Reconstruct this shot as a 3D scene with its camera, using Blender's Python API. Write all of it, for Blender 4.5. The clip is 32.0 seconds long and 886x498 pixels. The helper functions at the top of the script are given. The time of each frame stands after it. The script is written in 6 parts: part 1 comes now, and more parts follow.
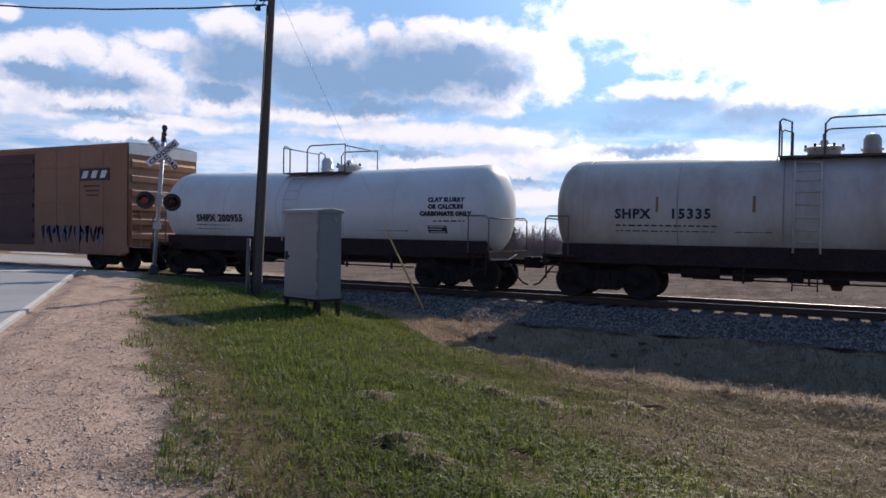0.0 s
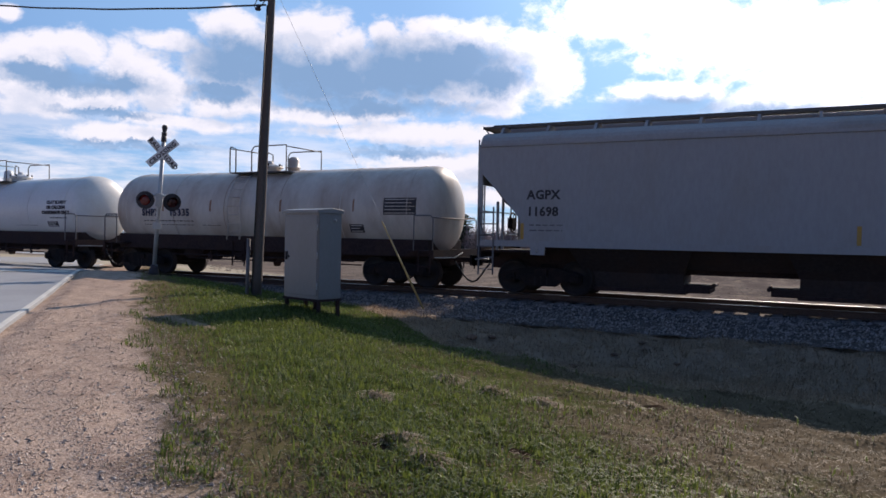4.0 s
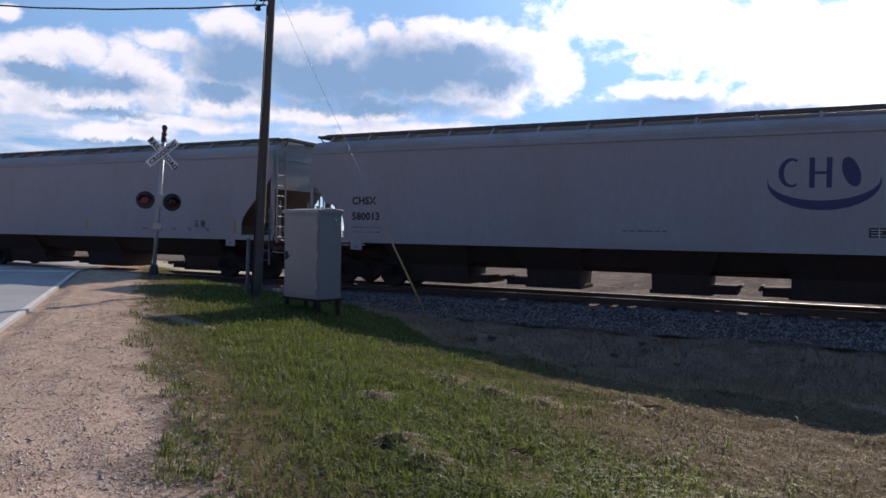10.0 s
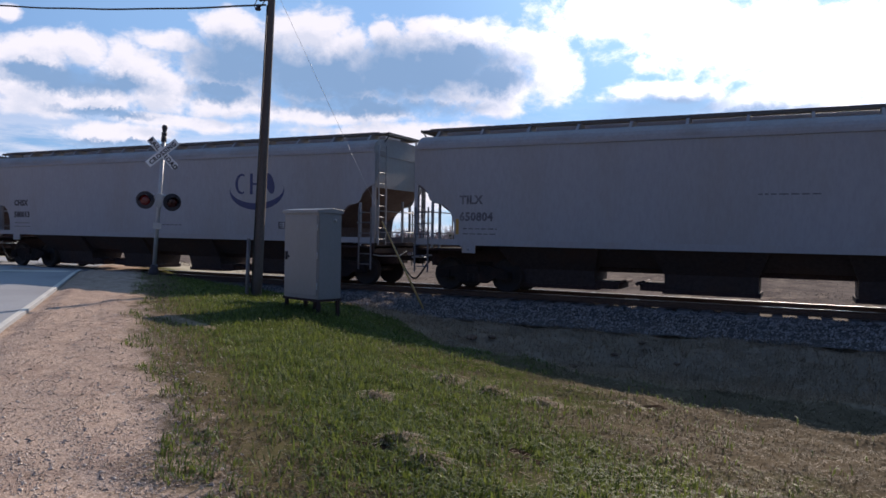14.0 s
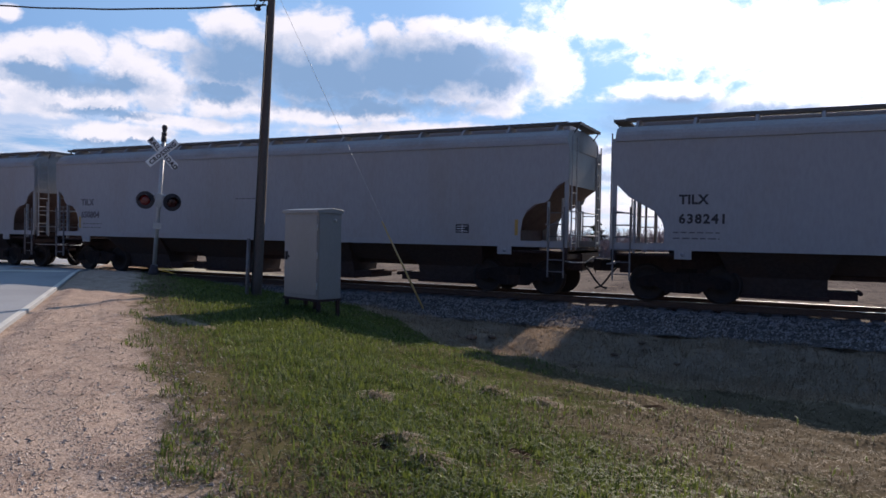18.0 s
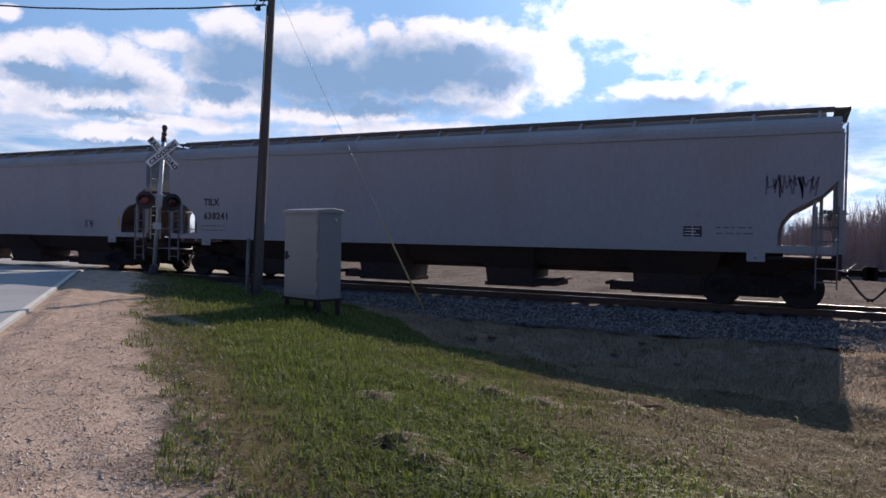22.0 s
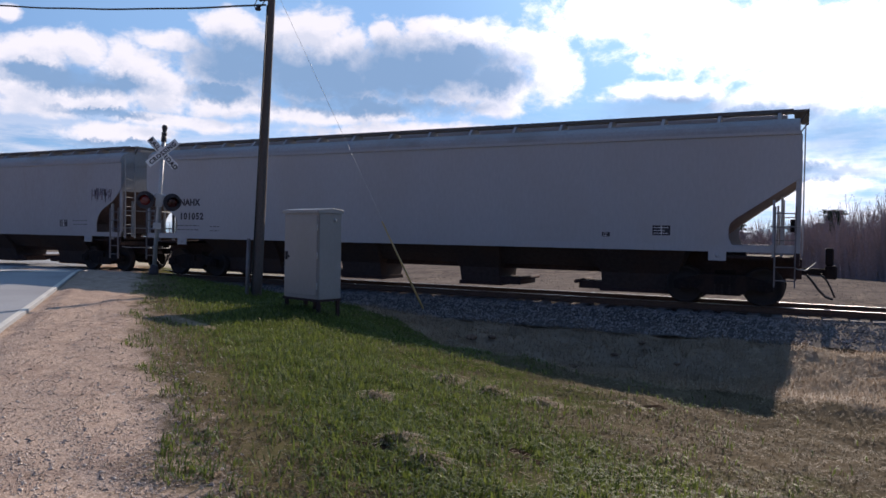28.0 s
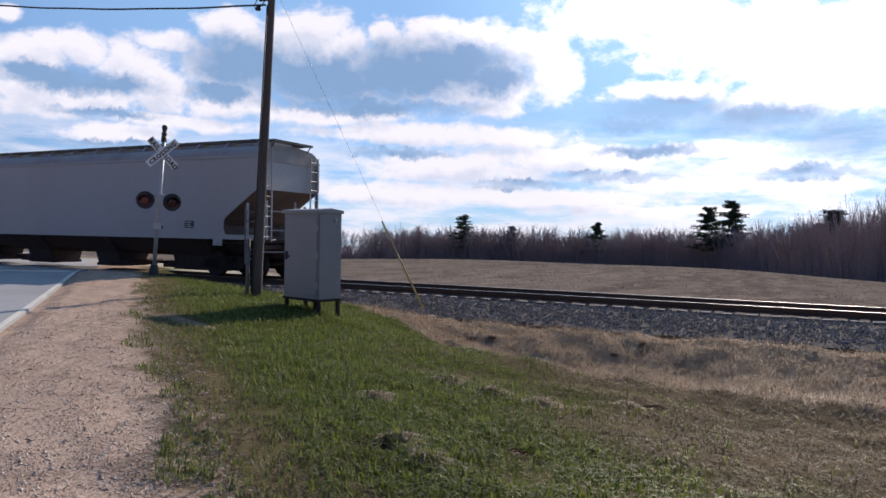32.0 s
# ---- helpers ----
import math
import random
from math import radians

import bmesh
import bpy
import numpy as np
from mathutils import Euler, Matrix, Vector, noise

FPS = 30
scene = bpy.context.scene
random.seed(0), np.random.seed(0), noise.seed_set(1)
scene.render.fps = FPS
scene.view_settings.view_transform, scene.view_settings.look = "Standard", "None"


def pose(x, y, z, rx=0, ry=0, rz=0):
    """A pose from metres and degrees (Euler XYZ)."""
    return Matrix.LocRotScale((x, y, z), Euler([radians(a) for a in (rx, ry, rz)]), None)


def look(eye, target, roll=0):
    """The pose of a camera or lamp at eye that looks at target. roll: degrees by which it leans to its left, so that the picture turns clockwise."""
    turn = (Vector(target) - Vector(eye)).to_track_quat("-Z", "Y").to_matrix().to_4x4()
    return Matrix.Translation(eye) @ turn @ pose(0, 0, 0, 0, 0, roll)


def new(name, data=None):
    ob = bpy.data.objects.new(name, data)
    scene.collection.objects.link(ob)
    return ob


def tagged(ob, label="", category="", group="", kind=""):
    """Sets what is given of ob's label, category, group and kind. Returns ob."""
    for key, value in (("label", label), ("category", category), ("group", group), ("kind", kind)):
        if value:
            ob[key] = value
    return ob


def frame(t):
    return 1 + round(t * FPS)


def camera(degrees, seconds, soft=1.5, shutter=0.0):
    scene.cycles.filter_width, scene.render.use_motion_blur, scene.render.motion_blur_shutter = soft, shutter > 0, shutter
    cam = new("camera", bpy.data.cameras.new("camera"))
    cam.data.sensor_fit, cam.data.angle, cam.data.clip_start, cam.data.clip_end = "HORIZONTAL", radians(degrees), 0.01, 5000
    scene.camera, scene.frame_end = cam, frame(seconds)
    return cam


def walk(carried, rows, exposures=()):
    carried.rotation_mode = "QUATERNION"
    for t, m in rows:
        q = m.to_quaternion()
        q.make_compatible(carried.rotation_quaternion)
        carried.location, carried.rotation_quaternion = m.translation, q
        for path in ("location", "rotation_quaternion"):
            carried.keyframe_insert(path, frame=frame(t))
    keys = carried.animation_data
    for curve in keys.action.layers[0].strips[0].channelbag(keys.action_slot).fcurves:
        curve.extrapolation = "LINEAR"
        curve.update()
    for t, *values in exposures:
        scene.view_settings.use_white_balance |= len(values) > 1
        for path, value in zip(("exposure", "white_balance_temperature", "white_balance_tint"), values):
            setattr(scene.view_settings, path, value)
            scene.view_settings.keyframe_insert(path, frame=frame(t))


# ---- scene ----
# A freight train passing a level crossing. x runs along the track, y across it, z = 0 is the top of the rail.
EYE = Vector((0, -19.570, 1.597))
HEADING = (-0.44803, 0.89378, -0.02073)
cam = camera(63.30, 32.0, 1.6)
VIEW = look(EYE, EYE + Vector(HEADING), 1.0)
walk(cam, [(0, VIEW), (32.0, VIEW)], [(0, 0.0, 6350, 19), (32.0, 0.0, 6350, 19)])

# ---- world and sun ----
SUN_EL, SUN_AZ = radians(29.0), radians(2.0)   # azimuth from +y towards +x


SKY, CLOUD_LIT, CLOUD_SHADE = 0.058, 0.94, 0.44
# cloud banks: azimuth, elevation, half width, half height, in degrees
CLOUDS_WEST = (
    (-56.2, 11.8, 2.6, 1.33), (-53.4, 12.4, 2.2, 1.13), (-50.3, 11.5, 2.5, 1.79), (-48.0, 10.2, 2.2, 1.6), (-56.2, 9.7, 3.3, 1.58), (-52.3, 9.3, 3.4, 1.09), (-47.4, 13.7, 2.8, 0.63),
    (-43.0, 15.2, 2.3, 1.03), (-37.5, 15.5, 2.9, 1.53), (-34.9, 14.2, 2.0, 1.4), (-40.5, 13.6, 4.7, 1.78), (-43.4, 12.0, 3.3, 2.23), (-34.8, 12.3, 6.2, 2.42), (-43.3, 9.4, 3.3, 0.91),
    (-51.2, 6.9, 3.8, 0.68), (-46.6, 7.9, 4.7, 0.58), (-36.5, 9.0, 5.3, 0.77), (-32.1, 9.3, 2.7, 0.86), (-56.2, 8.4, 2.8, 0.76), (-57.9, 14.3, 0.7, 0.57))
CLOUDS_SUN = (
    (-31.3, 15.5, 1.6, 0.66), (-27.6, 16.1, 1.9, 0.7), (-24.6, 15.1, 2.9, 1.32), (-19.9, 14.3, 2.7, 1.4), (-18.1, 12.4, 2.2, 1.84), (-27.7, 13.2, 7.4, 2.75), (-23.7, 11.7, 4.7, 1.95),
    (-11.6, 16.5, 7.2, 1.65), (-4.7, 14.4, 7.3, 2.38), (1.5, 12.7, 5.6, 3.51), (-0.9, 10.1, 5.9, 1.32), (-9.4, 11.0, 4.6, 0.74), (-29.4, 7.8, 7.6, 0.88), (-22.3, 7.6, 4.9, 0.88),
    (-16.5, 6.1, 6.8, 1.04), (-25.8, 5.2, 6.7, 1.15), (-6.9, 6.6, 4.6, 0.71), (-3.0, 5.4, 4.4, 0.61), (0.7, 3.8, 3.1, 0.56), (-6.4, 4.0, 6.1, 0.5), (-30.7, 3.1, 6.3, 0.8),
    (-18.6, 3.0, 9.8, 0.71), (-10.0, 2.1, 7.9, 0.43), (-22.7, 10.0, 2.4, 0.78))
GREY_CLOUDS = (
    (-53.7, 10.3, 4.2, 0.69), (-56.5, 10.7, 2.1, 0.52), (-42.5, 12.6, 3.4, 1.62), (-37.0, 11.7, 4.8, 1.75), (-30.4, 12.4, 4.0, 2.02), (-25.9, 13.3, 4.0, 1.51), (-22.8, 12.2, 2.4, 1.1),
    (-33.0, 9.9, 7.2, 0.6), (-44.0, 10.3, 2.1, 0.66), (-9.4, 9.7, 4.4, 0.91), (-3.4, 8.6, 4.4, 1.04), (2.4, 7.3, 3.2, 1.31), (-11.8, 8.6, 2.9, 0.59), (-10.9, 6.6, 3.3, 0.43),
    (1.0, 4.9, 3.1, 0.43), (-13.4, 4.7, 3.8, 0.35), (-20.4, 4.1, 2.7, 0.31), (-30.7, 6.3, 3.6, 0.31), (-49.3, 6.1, 4.7, 0.25), (-51.9, 8.3, 2.6, 0.28))


def node_tree(tree):
    nt = tree.nodes
    nt.clear()
    return nt, tree.links


class Graph:
    """Small helper for node graphs."""

    def __init__(self, tree):
        self.n, self.l = node_tree(tree)

    def add(self, kind):
        return self.n.new(kind)

    def put(self, sock, v):
        if isinstance(v, (int, float, tuple, list)):
            sock.default_value = v
        else:
            self.l.new(v, sock)

    def math(self, op, a, b=None, c=None, clamp=False):
        nd = self.add("ShaderNodeMath")
        nd.operation, nd.use_clamp = op, clamp
        for s, v in zip(nd.inputs, (a, b, c)):
            if v is not None:
                self.put(s, v)
        return nd.outputs[0]

    def vec(self, op, a, b=None, c=None, out=0):
        nd = self.add("ShaderNodeVectorMath")
        nd.operation = op
        for s, v in zip(nd.inputs, (a, b, c)):
            if v is not None:
                self.put(s, v)
        return nd.outputs[out]

    def noise(self, vector, scale, detail=4.0, rough=0.55, out=0, distortion=0.0):
        nd = self.add("ShaderNodeTexNoise")
        self.put(nd.inputs["Vector"], vector)
        nd.inputs["Scale"].default_value = scale
        nd.inputs["Detail"].default_value = detail
        nd.inputs["Roughness"].default_value = rough
        nd.inputs["Distortion"].default_value = distortion
        return nd.outputs[out]

    def ramp(self, f, lo, hi):
        nd = self.add("ShaderNodeMapRange")
        nd.interpolation_type = "SMOOTHSTEP"
        self.put(nd.inputs[0], f)
        self.put(nd.inputs[1], lo)
        self.put(nd.inputs[2], hi)
        return nd.outputs[0]

    def mix(self, f, a, b, blend="MIX"):
        nd = self.add("ShaderNodeMix")
        nd.data_type, nd.blend_type = "RGBA", blend
        self.put(nd.inputs[0], f)
        for s, v in ((nd.inputs[6], a), (nd.inputs[7], b)):
            self.put(s, (*v, 1) if isinstance(v, tuple) and len(v) == 3 else v)
        return nd.outputs[2]

    def scale(self, vector, v):
        return self.vec("MULTIPLY", vector, v)


def make_world():
    world = bpy.data.worlds.new("sky")
    scene.world = world
    world.use_nodes = True
    g = Graph(world.node_tree)
    sky = g.add("ShaderNodeTexSky")
    sky.sky_type, sky.sun_disc = "NISHITA", False
    sky.sun_elevation, sky.sun_rotation = SUN_EL, SUN_AZ
    sky.air_density, sky.dust_density, sky.ozone_density = 1.0, 0.2, 3.0
    d = g.add("ShaderNodeTexCoord").outputs["Generated"]
    sep = g.add("ShaderNodeSeparateXYZ")
    g.put(sep.inputs[0], d)
    az = g.math("ARCTAN2", sep.outputs[0], sep.outputs[1])
    el = g.math("ARCSINE", sep.outputs[2])
    comb = g.add("ShaderNodeCombineXYZ")
    g.put(comb.inputs[0], az)
    g.put(comb.inputs[1], el)
    p = comb.outputs[0]                       # degrees are easier to read: 57.3 x
    p = g.vec("SCALE", p)
    p.node.inputs["Scale"].default_value = 57.29578
    def cover(at, blobs):
        best = None
        for ax, ay, rx, ry in blobs:
            q = g.vec("MULTIPLY_ADD", at, (1 / rx, 1 / ry, 0), (-ax / rx, -ay / ry, 0))
            k = g.vec("LENGTH", q, out=1)
            best = k if best is None else g.math("MINIMUM", best, k)
        return best

    def density(at):
        """Heaped cloud: banks with billowing edges."""
        w1 = g.vec("SUBTRACT", g.noise(at, 0.28, 2, 0.5, 1), (0.5, 0.5, 0.5))
        bent = g.vec("MULTIPLY_ADD", w1, (1.8, 1.2, 0), at)
        puff = g.noise(g.scale(bent, (0.85, 1.2, 1)), 0.62, 9, 0.62)
        bank = g.math("SUBTRACT", 1.0, cover(bent, CLOUDS_WEST + CLOUDS_SUN))
        bank = g.math("MAXIMUM", bank, -0.9)
        return g.math("MULTIPLY_ADD", g.math("SUBTRACT", puff, 0.5), 2.0, bank)

    here = density(p)
    above = density(g.vec("ADD", p, (0.35, 1.0, 0)))
    m_cloud = g.ramp(here, -0.40, 0.36)
    body = g.ramp(above, 0.0, 0.95)
    wg = g.vec("SUBTRACT", g.noise(p, 0.7, 8, 0.66, 1), (0.5, 0.5, 0.5))
    core = g.ramp(cover(g.vec("MULTIPLY_ADD", wg, (3.0, 2.2, 0), p), GREY_CLOUDS), 1.75, 0.30)
    # streaks of thin cloud low over the horizon
    streak = g.noise(g.scale(p, (0.05, 0.26, 0.1)), 2.2, 7, 0.62)
    low = g.ramp(el, 0.19, 0.06)
    m_streak = g.math("MULTIPLY", g.ramp(streak, 0.36, 0.60), low)
    # glare round the sun's place
    sd = (math.sin(SUN_AZ) * math.cos(SUN_EL), math.cos(SUN_AZ) * math.cos(SUN_EL), math.sin(SUN_EL))
    near_sun = g.vec("DOT_PRODUCT", d, sd, out=1)
    glow = g.ramp(near_sun, 0.84, 0.985)
    blue = g.vec("MULTIPLY", sky.outputs[0], tuple(SKY * c for c in (0.60, 0.90, 1.36)))
    veil = g.math("MULTIPLY_ADD", glow, 0.45, g.math("MULTIPLY", g.ramp(near_sun, 0.1, 0.75), 0.50))
    blue = g.mix(veil, blue, (0.50, 0.84, 1.16))
    lit = g.math("MULTIPLY_ADD", glow, 0.9, CLOUD_LIT)
    wcol = g.vec("SCALE", (1.0, 1.0, 1.03))
    g.put(wcol.node.inputs["Scale"], lit)
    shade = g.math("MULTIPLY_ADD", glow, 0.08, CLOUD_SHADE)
    gcol = g.vec("SCALE", (0.56, 0.92, 1.40))
    g.put(gcol.node.inputs["Scale"], shade)
    dark = g.math("ADD", g.math("MULTIPLY", body, 0.34), g.math("MULTIPLY", core, 1.0), clamp=True)
    dark = g.math("MULTIPLY", dark, g.math("SUBTRACT", 1.0, g.math("MULTIPLY", glow, 0.22)))
    ccol = g.mix(dark, wcol, gcol)
    col = g.mix(g.math("MULTIPLY", m_streak, 0.8), blue, wcol)
    col = g.mix(m_cloud, col, ccol)
    col = g.mix(g.math("MULTIPLY", core, 0.55), col, gcol)
    back = g.add("ShaderNodeBackground")
    g.put(back.inputs[0], col)
    back.inputs[1].default_value = 1.0
    out = g.add("ShaderNodeOutputWorld")
    g.l.new(back.outputs[0], out.inputs[0])


make_world()
sun = new("sun", bpy.data.lights.new("sun", "SUN"))
sun.data.energy, sun.data.angle, sun.data.color = 5.0, radians(0.53), (1.0, 0.88, 0.71)
sun.matrix_world = look((0, 0, 30), Vector((0, 0, 30)) - Vector((math.sin(SUN_AZ) * math.cos(SUN_EL), math.cos(SUN_AZ) * math.cos(SUN_EL), math.sin(SUN_EL))))


# ---- materials ----
def surface(name, base, rough=0.6, metal=0.0, var=0.18, big=0.8, fine=25.0, bump=0.15, tint=None, tint_amount=0.5, stretch=(1, 1, 1), spec=0.5):
    """A worn surface: large stains in a second colour, fine grain, small relief."""
    m = bpy.data.materials.new(name)
    m.use_nodes = True
    g = Graph(m.node_tree)
    co = g.add("ShaderNodeTexCoord").outputs["Object"]
    if stretch != (1, 1, 1):
        co = g.scale(co, stretch)
    rnd = g.add("ShaderNodeObjectInfo").outputs["Random"]
    co = g.vec("ADD", co, g.vec("SCALE", (17.0, 9.0, 5.0)))
    shift = co.node.inputs[1].links[0].from_node
    g.put(shift.inputs["Scale"], rnd)
    a = g.noise(co, big, 5, 0.6)
    b = g.noise(co, fine, 4, 0.6)
    dark = tuple(c * (1 - var) for c in base)
    light = tuple(min(1, c * (1 + var)) for c in base)
    col = g.mix(g.ramp(b, 0.25, 0.75), dark, light)
    if tint:
        col = g.mix(g.math("MULTIPLY", g.ramp(a, 0.42, 0.72), tint_amount), col, tint)
    bs = g.add("ShaderNodeBsdfPrincipled")
    g.put(bs.inputs["Base Color"], col)
    g.put(bs.inputs["Roughness"], g.math("MULTIPLY_ADD", a, 0.3, rough - 0.15))
    bs.inputs["Metallic"].default_value = metal
    bs.inputs["Specular IOR Level"].default_value = spec
    if bump:
        bp = g.add("ShaderNodeBump")
        bp.inputs["Strength"].default_value = bump
        bp.inputs["Distance"].default_value = 0.01
        g.put(bp.inputs["Height"], b)
        g.l.new(bp.outputs[0], bs.inputs["Normal"])
    out = g.add("ShaderNodeOutputMaterial")
    g.l.new(bs.outputs[0], out.inputs[0])
    return m


HOPPER_GREY = surface("hopper_grey", (0.325, 0.32, 0.325), 0.55, 0, 0.06, 0.7, 14, 0.05, (0.30, 0.25, 0.20), 0.35, (1, 1, 0.35))
HOPPER_LIGHT = surface("hopper_light", (0.385, 0.38, 0.38), 0.5, 0, 0.05, 0.6, 14, 0.05, (0.36, 0.31, 0.26), 0.3, (1, 1, 0.35))
# hopper ladders wear the car's grey; their shade is darkened into this colour
DIM_GREY = surface("dim_grey_paint", (0.20, 0.19, 0.19), 0.7, 0, 0.15, 1.5, 20, 0.1, (0.10, 0.07, 0.06), 0.6, spec=0.2)
ROOF = surface("roof_paint", (0.36, 0.355, 0.35), 0.75, 0, 0.08, 0.8, 14, 0.05, (0.25, 0.22, 0.19), 0.5, spec=0.2)
SLOPE = surface("slope_sheet", (0.15, 0.098, 0.085), 0.8, 0, 0.25, 1.2, 12, 0.2, (0.10, 0.06, 0.05), 0.6)
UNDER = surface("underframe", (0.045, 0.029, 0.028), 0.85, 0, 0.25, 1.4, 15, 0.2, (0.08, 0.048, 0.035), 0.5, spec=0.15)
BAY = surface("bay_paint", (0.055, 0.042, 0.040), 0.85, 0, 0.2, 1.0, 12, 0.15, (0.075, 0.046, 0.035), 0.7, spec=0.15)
TRUCK = surface("truck_steel", (0.020, 0.016, 0.016), 0.85, 0, 0.3, 2, 20, 0.25, (0.06, 0.036, 0.026), 0.5, spec=0.12)
WHEEL = surface("wheel_steel", (0.026, 0.021, 0.02), 0.65, 0, 0.2, 3, 30, 0.1, (0.07, 0.042, 0.03), 0.4, spec=0.25)
BOARD = surface("running_board", (0.10, 0.095, 0.09), 0.8, 0.0, 0.2, 2, 20, 0.1)
TANK_WHITE = surface("tank_white", (0.74, 0.73, 0.70), 0.4, 0, 0.04, 0.5, 10, 0.03, (0.45, 0.40, 0.32), 0.35)
TANK_TAN = surface("tank_tan", (0.60, 0.54, 0.47), 0.45, 0, 0.06, 0.6, 10, 0.04, (0.30, 0.19, 0.12), 0.75, (1, 1, 0.3))
BOX_YELLOW = surface("boxcar_yellow", (0.32, 0.15, 0.080), 0.6, 0, 0.1, 0.9, 14, 0.08, (0.24, 0.12, 0.05), 0.6, (1, 1, 0.4))
BOX_BROWN = surface("boxcar_brown", (0.09, 0.035, 0.03), 0.65, 0, 0.15, 0.9, 14, 0.08, (0.05, 0.03, 0.03), 0.5)
WHITE = surface("white_paint", (0.75, 0.74, 0.70), 0.55, 0, 0.06, 2, 30, 0.05, (0.5, 0.46, 0.4), 0.3)
BLACK = surface("black_paint", (0.035, 0.028, 0.032), 0.6, 0, 0.2, 3, 30, 0.05)
BLUE = surface("blue_paint", (0.028, 0.036, 0.115), 0.5, 0, 0.1, 3, 30, 0.03)
GALV = surface("galvanised", (0.42, 0.43, 0.43), 0.5, 0.35, 0.08, 1.5, 18, 0.06, (0.30, 0.30, 0.29), 0.5)
CABINET = surface("cabinet_aluminium", (0.25, 0.245, 0.245), 0.45, 0.3, 0.05, 1.3, 22, 0.04, (0.23, 0.225, 0.215), 0.5, (1, 1, 0.5))
WOOD = surface("pole_wood", (0.10, 0.082, 0.072), 0.85, 0, 0.3, 1.2, 18, 0.5, (0.07, 0.05, 0.04), 0.6, (6, 6, 0.5))
TIE = surface("tie_wood", (0.17, 0.14, 0.12), 0.9, 0, 0.3, 2, 18, 0.5, (0.28, 0.25, 0.22), 0.6, (4, 0.6, 4))
RAIL = surface("rail_rust", (0.10, 0.055, 0.035), 0.75, 0.3, 0.2, 2, 30, 0.2)
RAIL_TOP = surface("rail_head", (0.42, 0.41, 0.40), 0.34, 1.0, 0.05, 1, 40, 0.02, stretch=(0.2, 1, 1))
YELLOW = surface("guy_guard", (0.50, 0.35, 0.13), 0.6, 0, 0.15, 3, 20, 0.05, (0.55, 0.42, 0.22), 0.5)
CABLE = surface("cable_black", (0.03, 0.03, 0.03), 0.7, 0, 0.1, 3, 30, 0.0)
RED_LENS = surface("red_lens", (0.06, 0.012, 0.012), 0.25, 0, 0.05, 5, 30, 0.0)


# ---- mesh helpers ----
def box(bm, x0, x1, y0, y1, z0, z1):
    v = [bm.verts.new((x, y, z)) for x in (x0, x1) for y in (y0, y1) for z in (z0, z1)]
    for q in ((0, 1, 3, 2), (4, 6, 7, 5), (0, 4, 5, 1), (2, 3, 7, 6), (0, 2, 6, 4), (1, 5, 7, 3)):
        bm.faces.new([v[i] for i in q])


def beam(bm, a, b, w, h=None):
    """A square bar from a to b."""
    a, b = Vector(a), Vector(b)
    h = h or w
    d = (b - a).normalized()
    up = Vector((0, 0, 1)) if abs(d.z) < 0.95 else Vector((1, 0, 0))
    s = d.cross(up).normalized()
    u = s.cross(d)
    v = [bm.verts.new(p + s * i * w / 2 + u * j * h / 2) for p in (a, b) for i, j in ((-1, -1), (1, -1), (1, 1), (-1, 1))]
    for q in ((3, 2, 1, 0), (4, 5, 6, 7), (0, 1, 5, 4), (1, 2, 6, 5), (2, 3, 7, 6), (3, 0, 4, 7)):
        bm.faces.new([v[i] for i in q])


def tube(bm, a, b, r, r2=None, seg=10, caps=True):
    a, b = Vector(a), Vector(b)
    r2 = r if r2 is None else r2
    d = (b - a).normalized()
    up = Vector((0, 0, 1)) if abs(d.z) < 0.95 else Vector((1, 0, 0))
    s = d.cross(up).normalized()
    u = s.cross(d)
    rings = []
    for p, rr in ((a, r), (b, r2)):
        rings.append([bm.verts.new(p + (s * math.cos(k * 2 * math.pi / seg) + u * math.sin(k * 2 * math.pi / seg)) * rr) for k in range(seg)])
    for k in range(seg):
        f = bm.faces.new([rings[0][k], rings[0][(k + 1) % seg], rings[1][(k + 1) % seg], rings[1][k]])
        f.smooth = seg > 5
    if caps:
        bm.faces.new(rings[0][::-1])
        bm.faces.new(rings[1])


def pipe(bm, pts, r, seg=6):
    """A round bar through all the points, in one piece."""
    pts = [Vector(p) for p in pts]
    rings = []
    for i, p in enumerate(pts):
        d = (pts[min(i + 1, len(pts) - 1)] - pts[max(i - 1, 0)]).normalized()
        up = Vector((0.13, 0.37, 0.92)) if abs(d.z) < 0.9 else Vector((0.92, 0.37, 0.13))
        s = d.cross(up).normalized()
        u = s.cross(d)
        rings.append([bm.verts.new(p + (s * math.cos(k * 2 * math.pi / seg) + u * math.sin(k * 2 * math.pi / seg)) * r) for k in range(seg)])
    for ra, rb in zip(rings, rings[1:]):
        gap = min(range(seg), key=lambda o: sum((ra[k].co - rb[(k + o) % seg].co).length for k in range(seg)))
        for k in range(seg):
            bm.faces.new([ra[k], ra[(k + 1) % seg], rb[(k + 1 + gap) % seg], rb[(k + gap) % seg]]).smooth = True
    bm.faces.new(rings[0][::-1])
    bm.faces.new(rings[-1])


def prism(bm, prof, x0, x1, axis="x"):
    """The outline prof, (y, z) pairs, drawn out along x; or (x, z) pairs along y."""
    def at(k, p):
        return (k, p[0], p[1]) if axis == "x" else (p[0], k, p[1])
    a = [bm.verts.new(at(x0, p)) for p in prof]
    b = [bm.verts.new(at(x1, p)) for p in prof]
    n = len(prof)
    for i in range(n):
        bm.faces.new([a[i], a[(i + 1) % n], b[(i + 1) % n], b[i]])
    bm.faces.new(a[::-1])
    bm.faces.new(b)


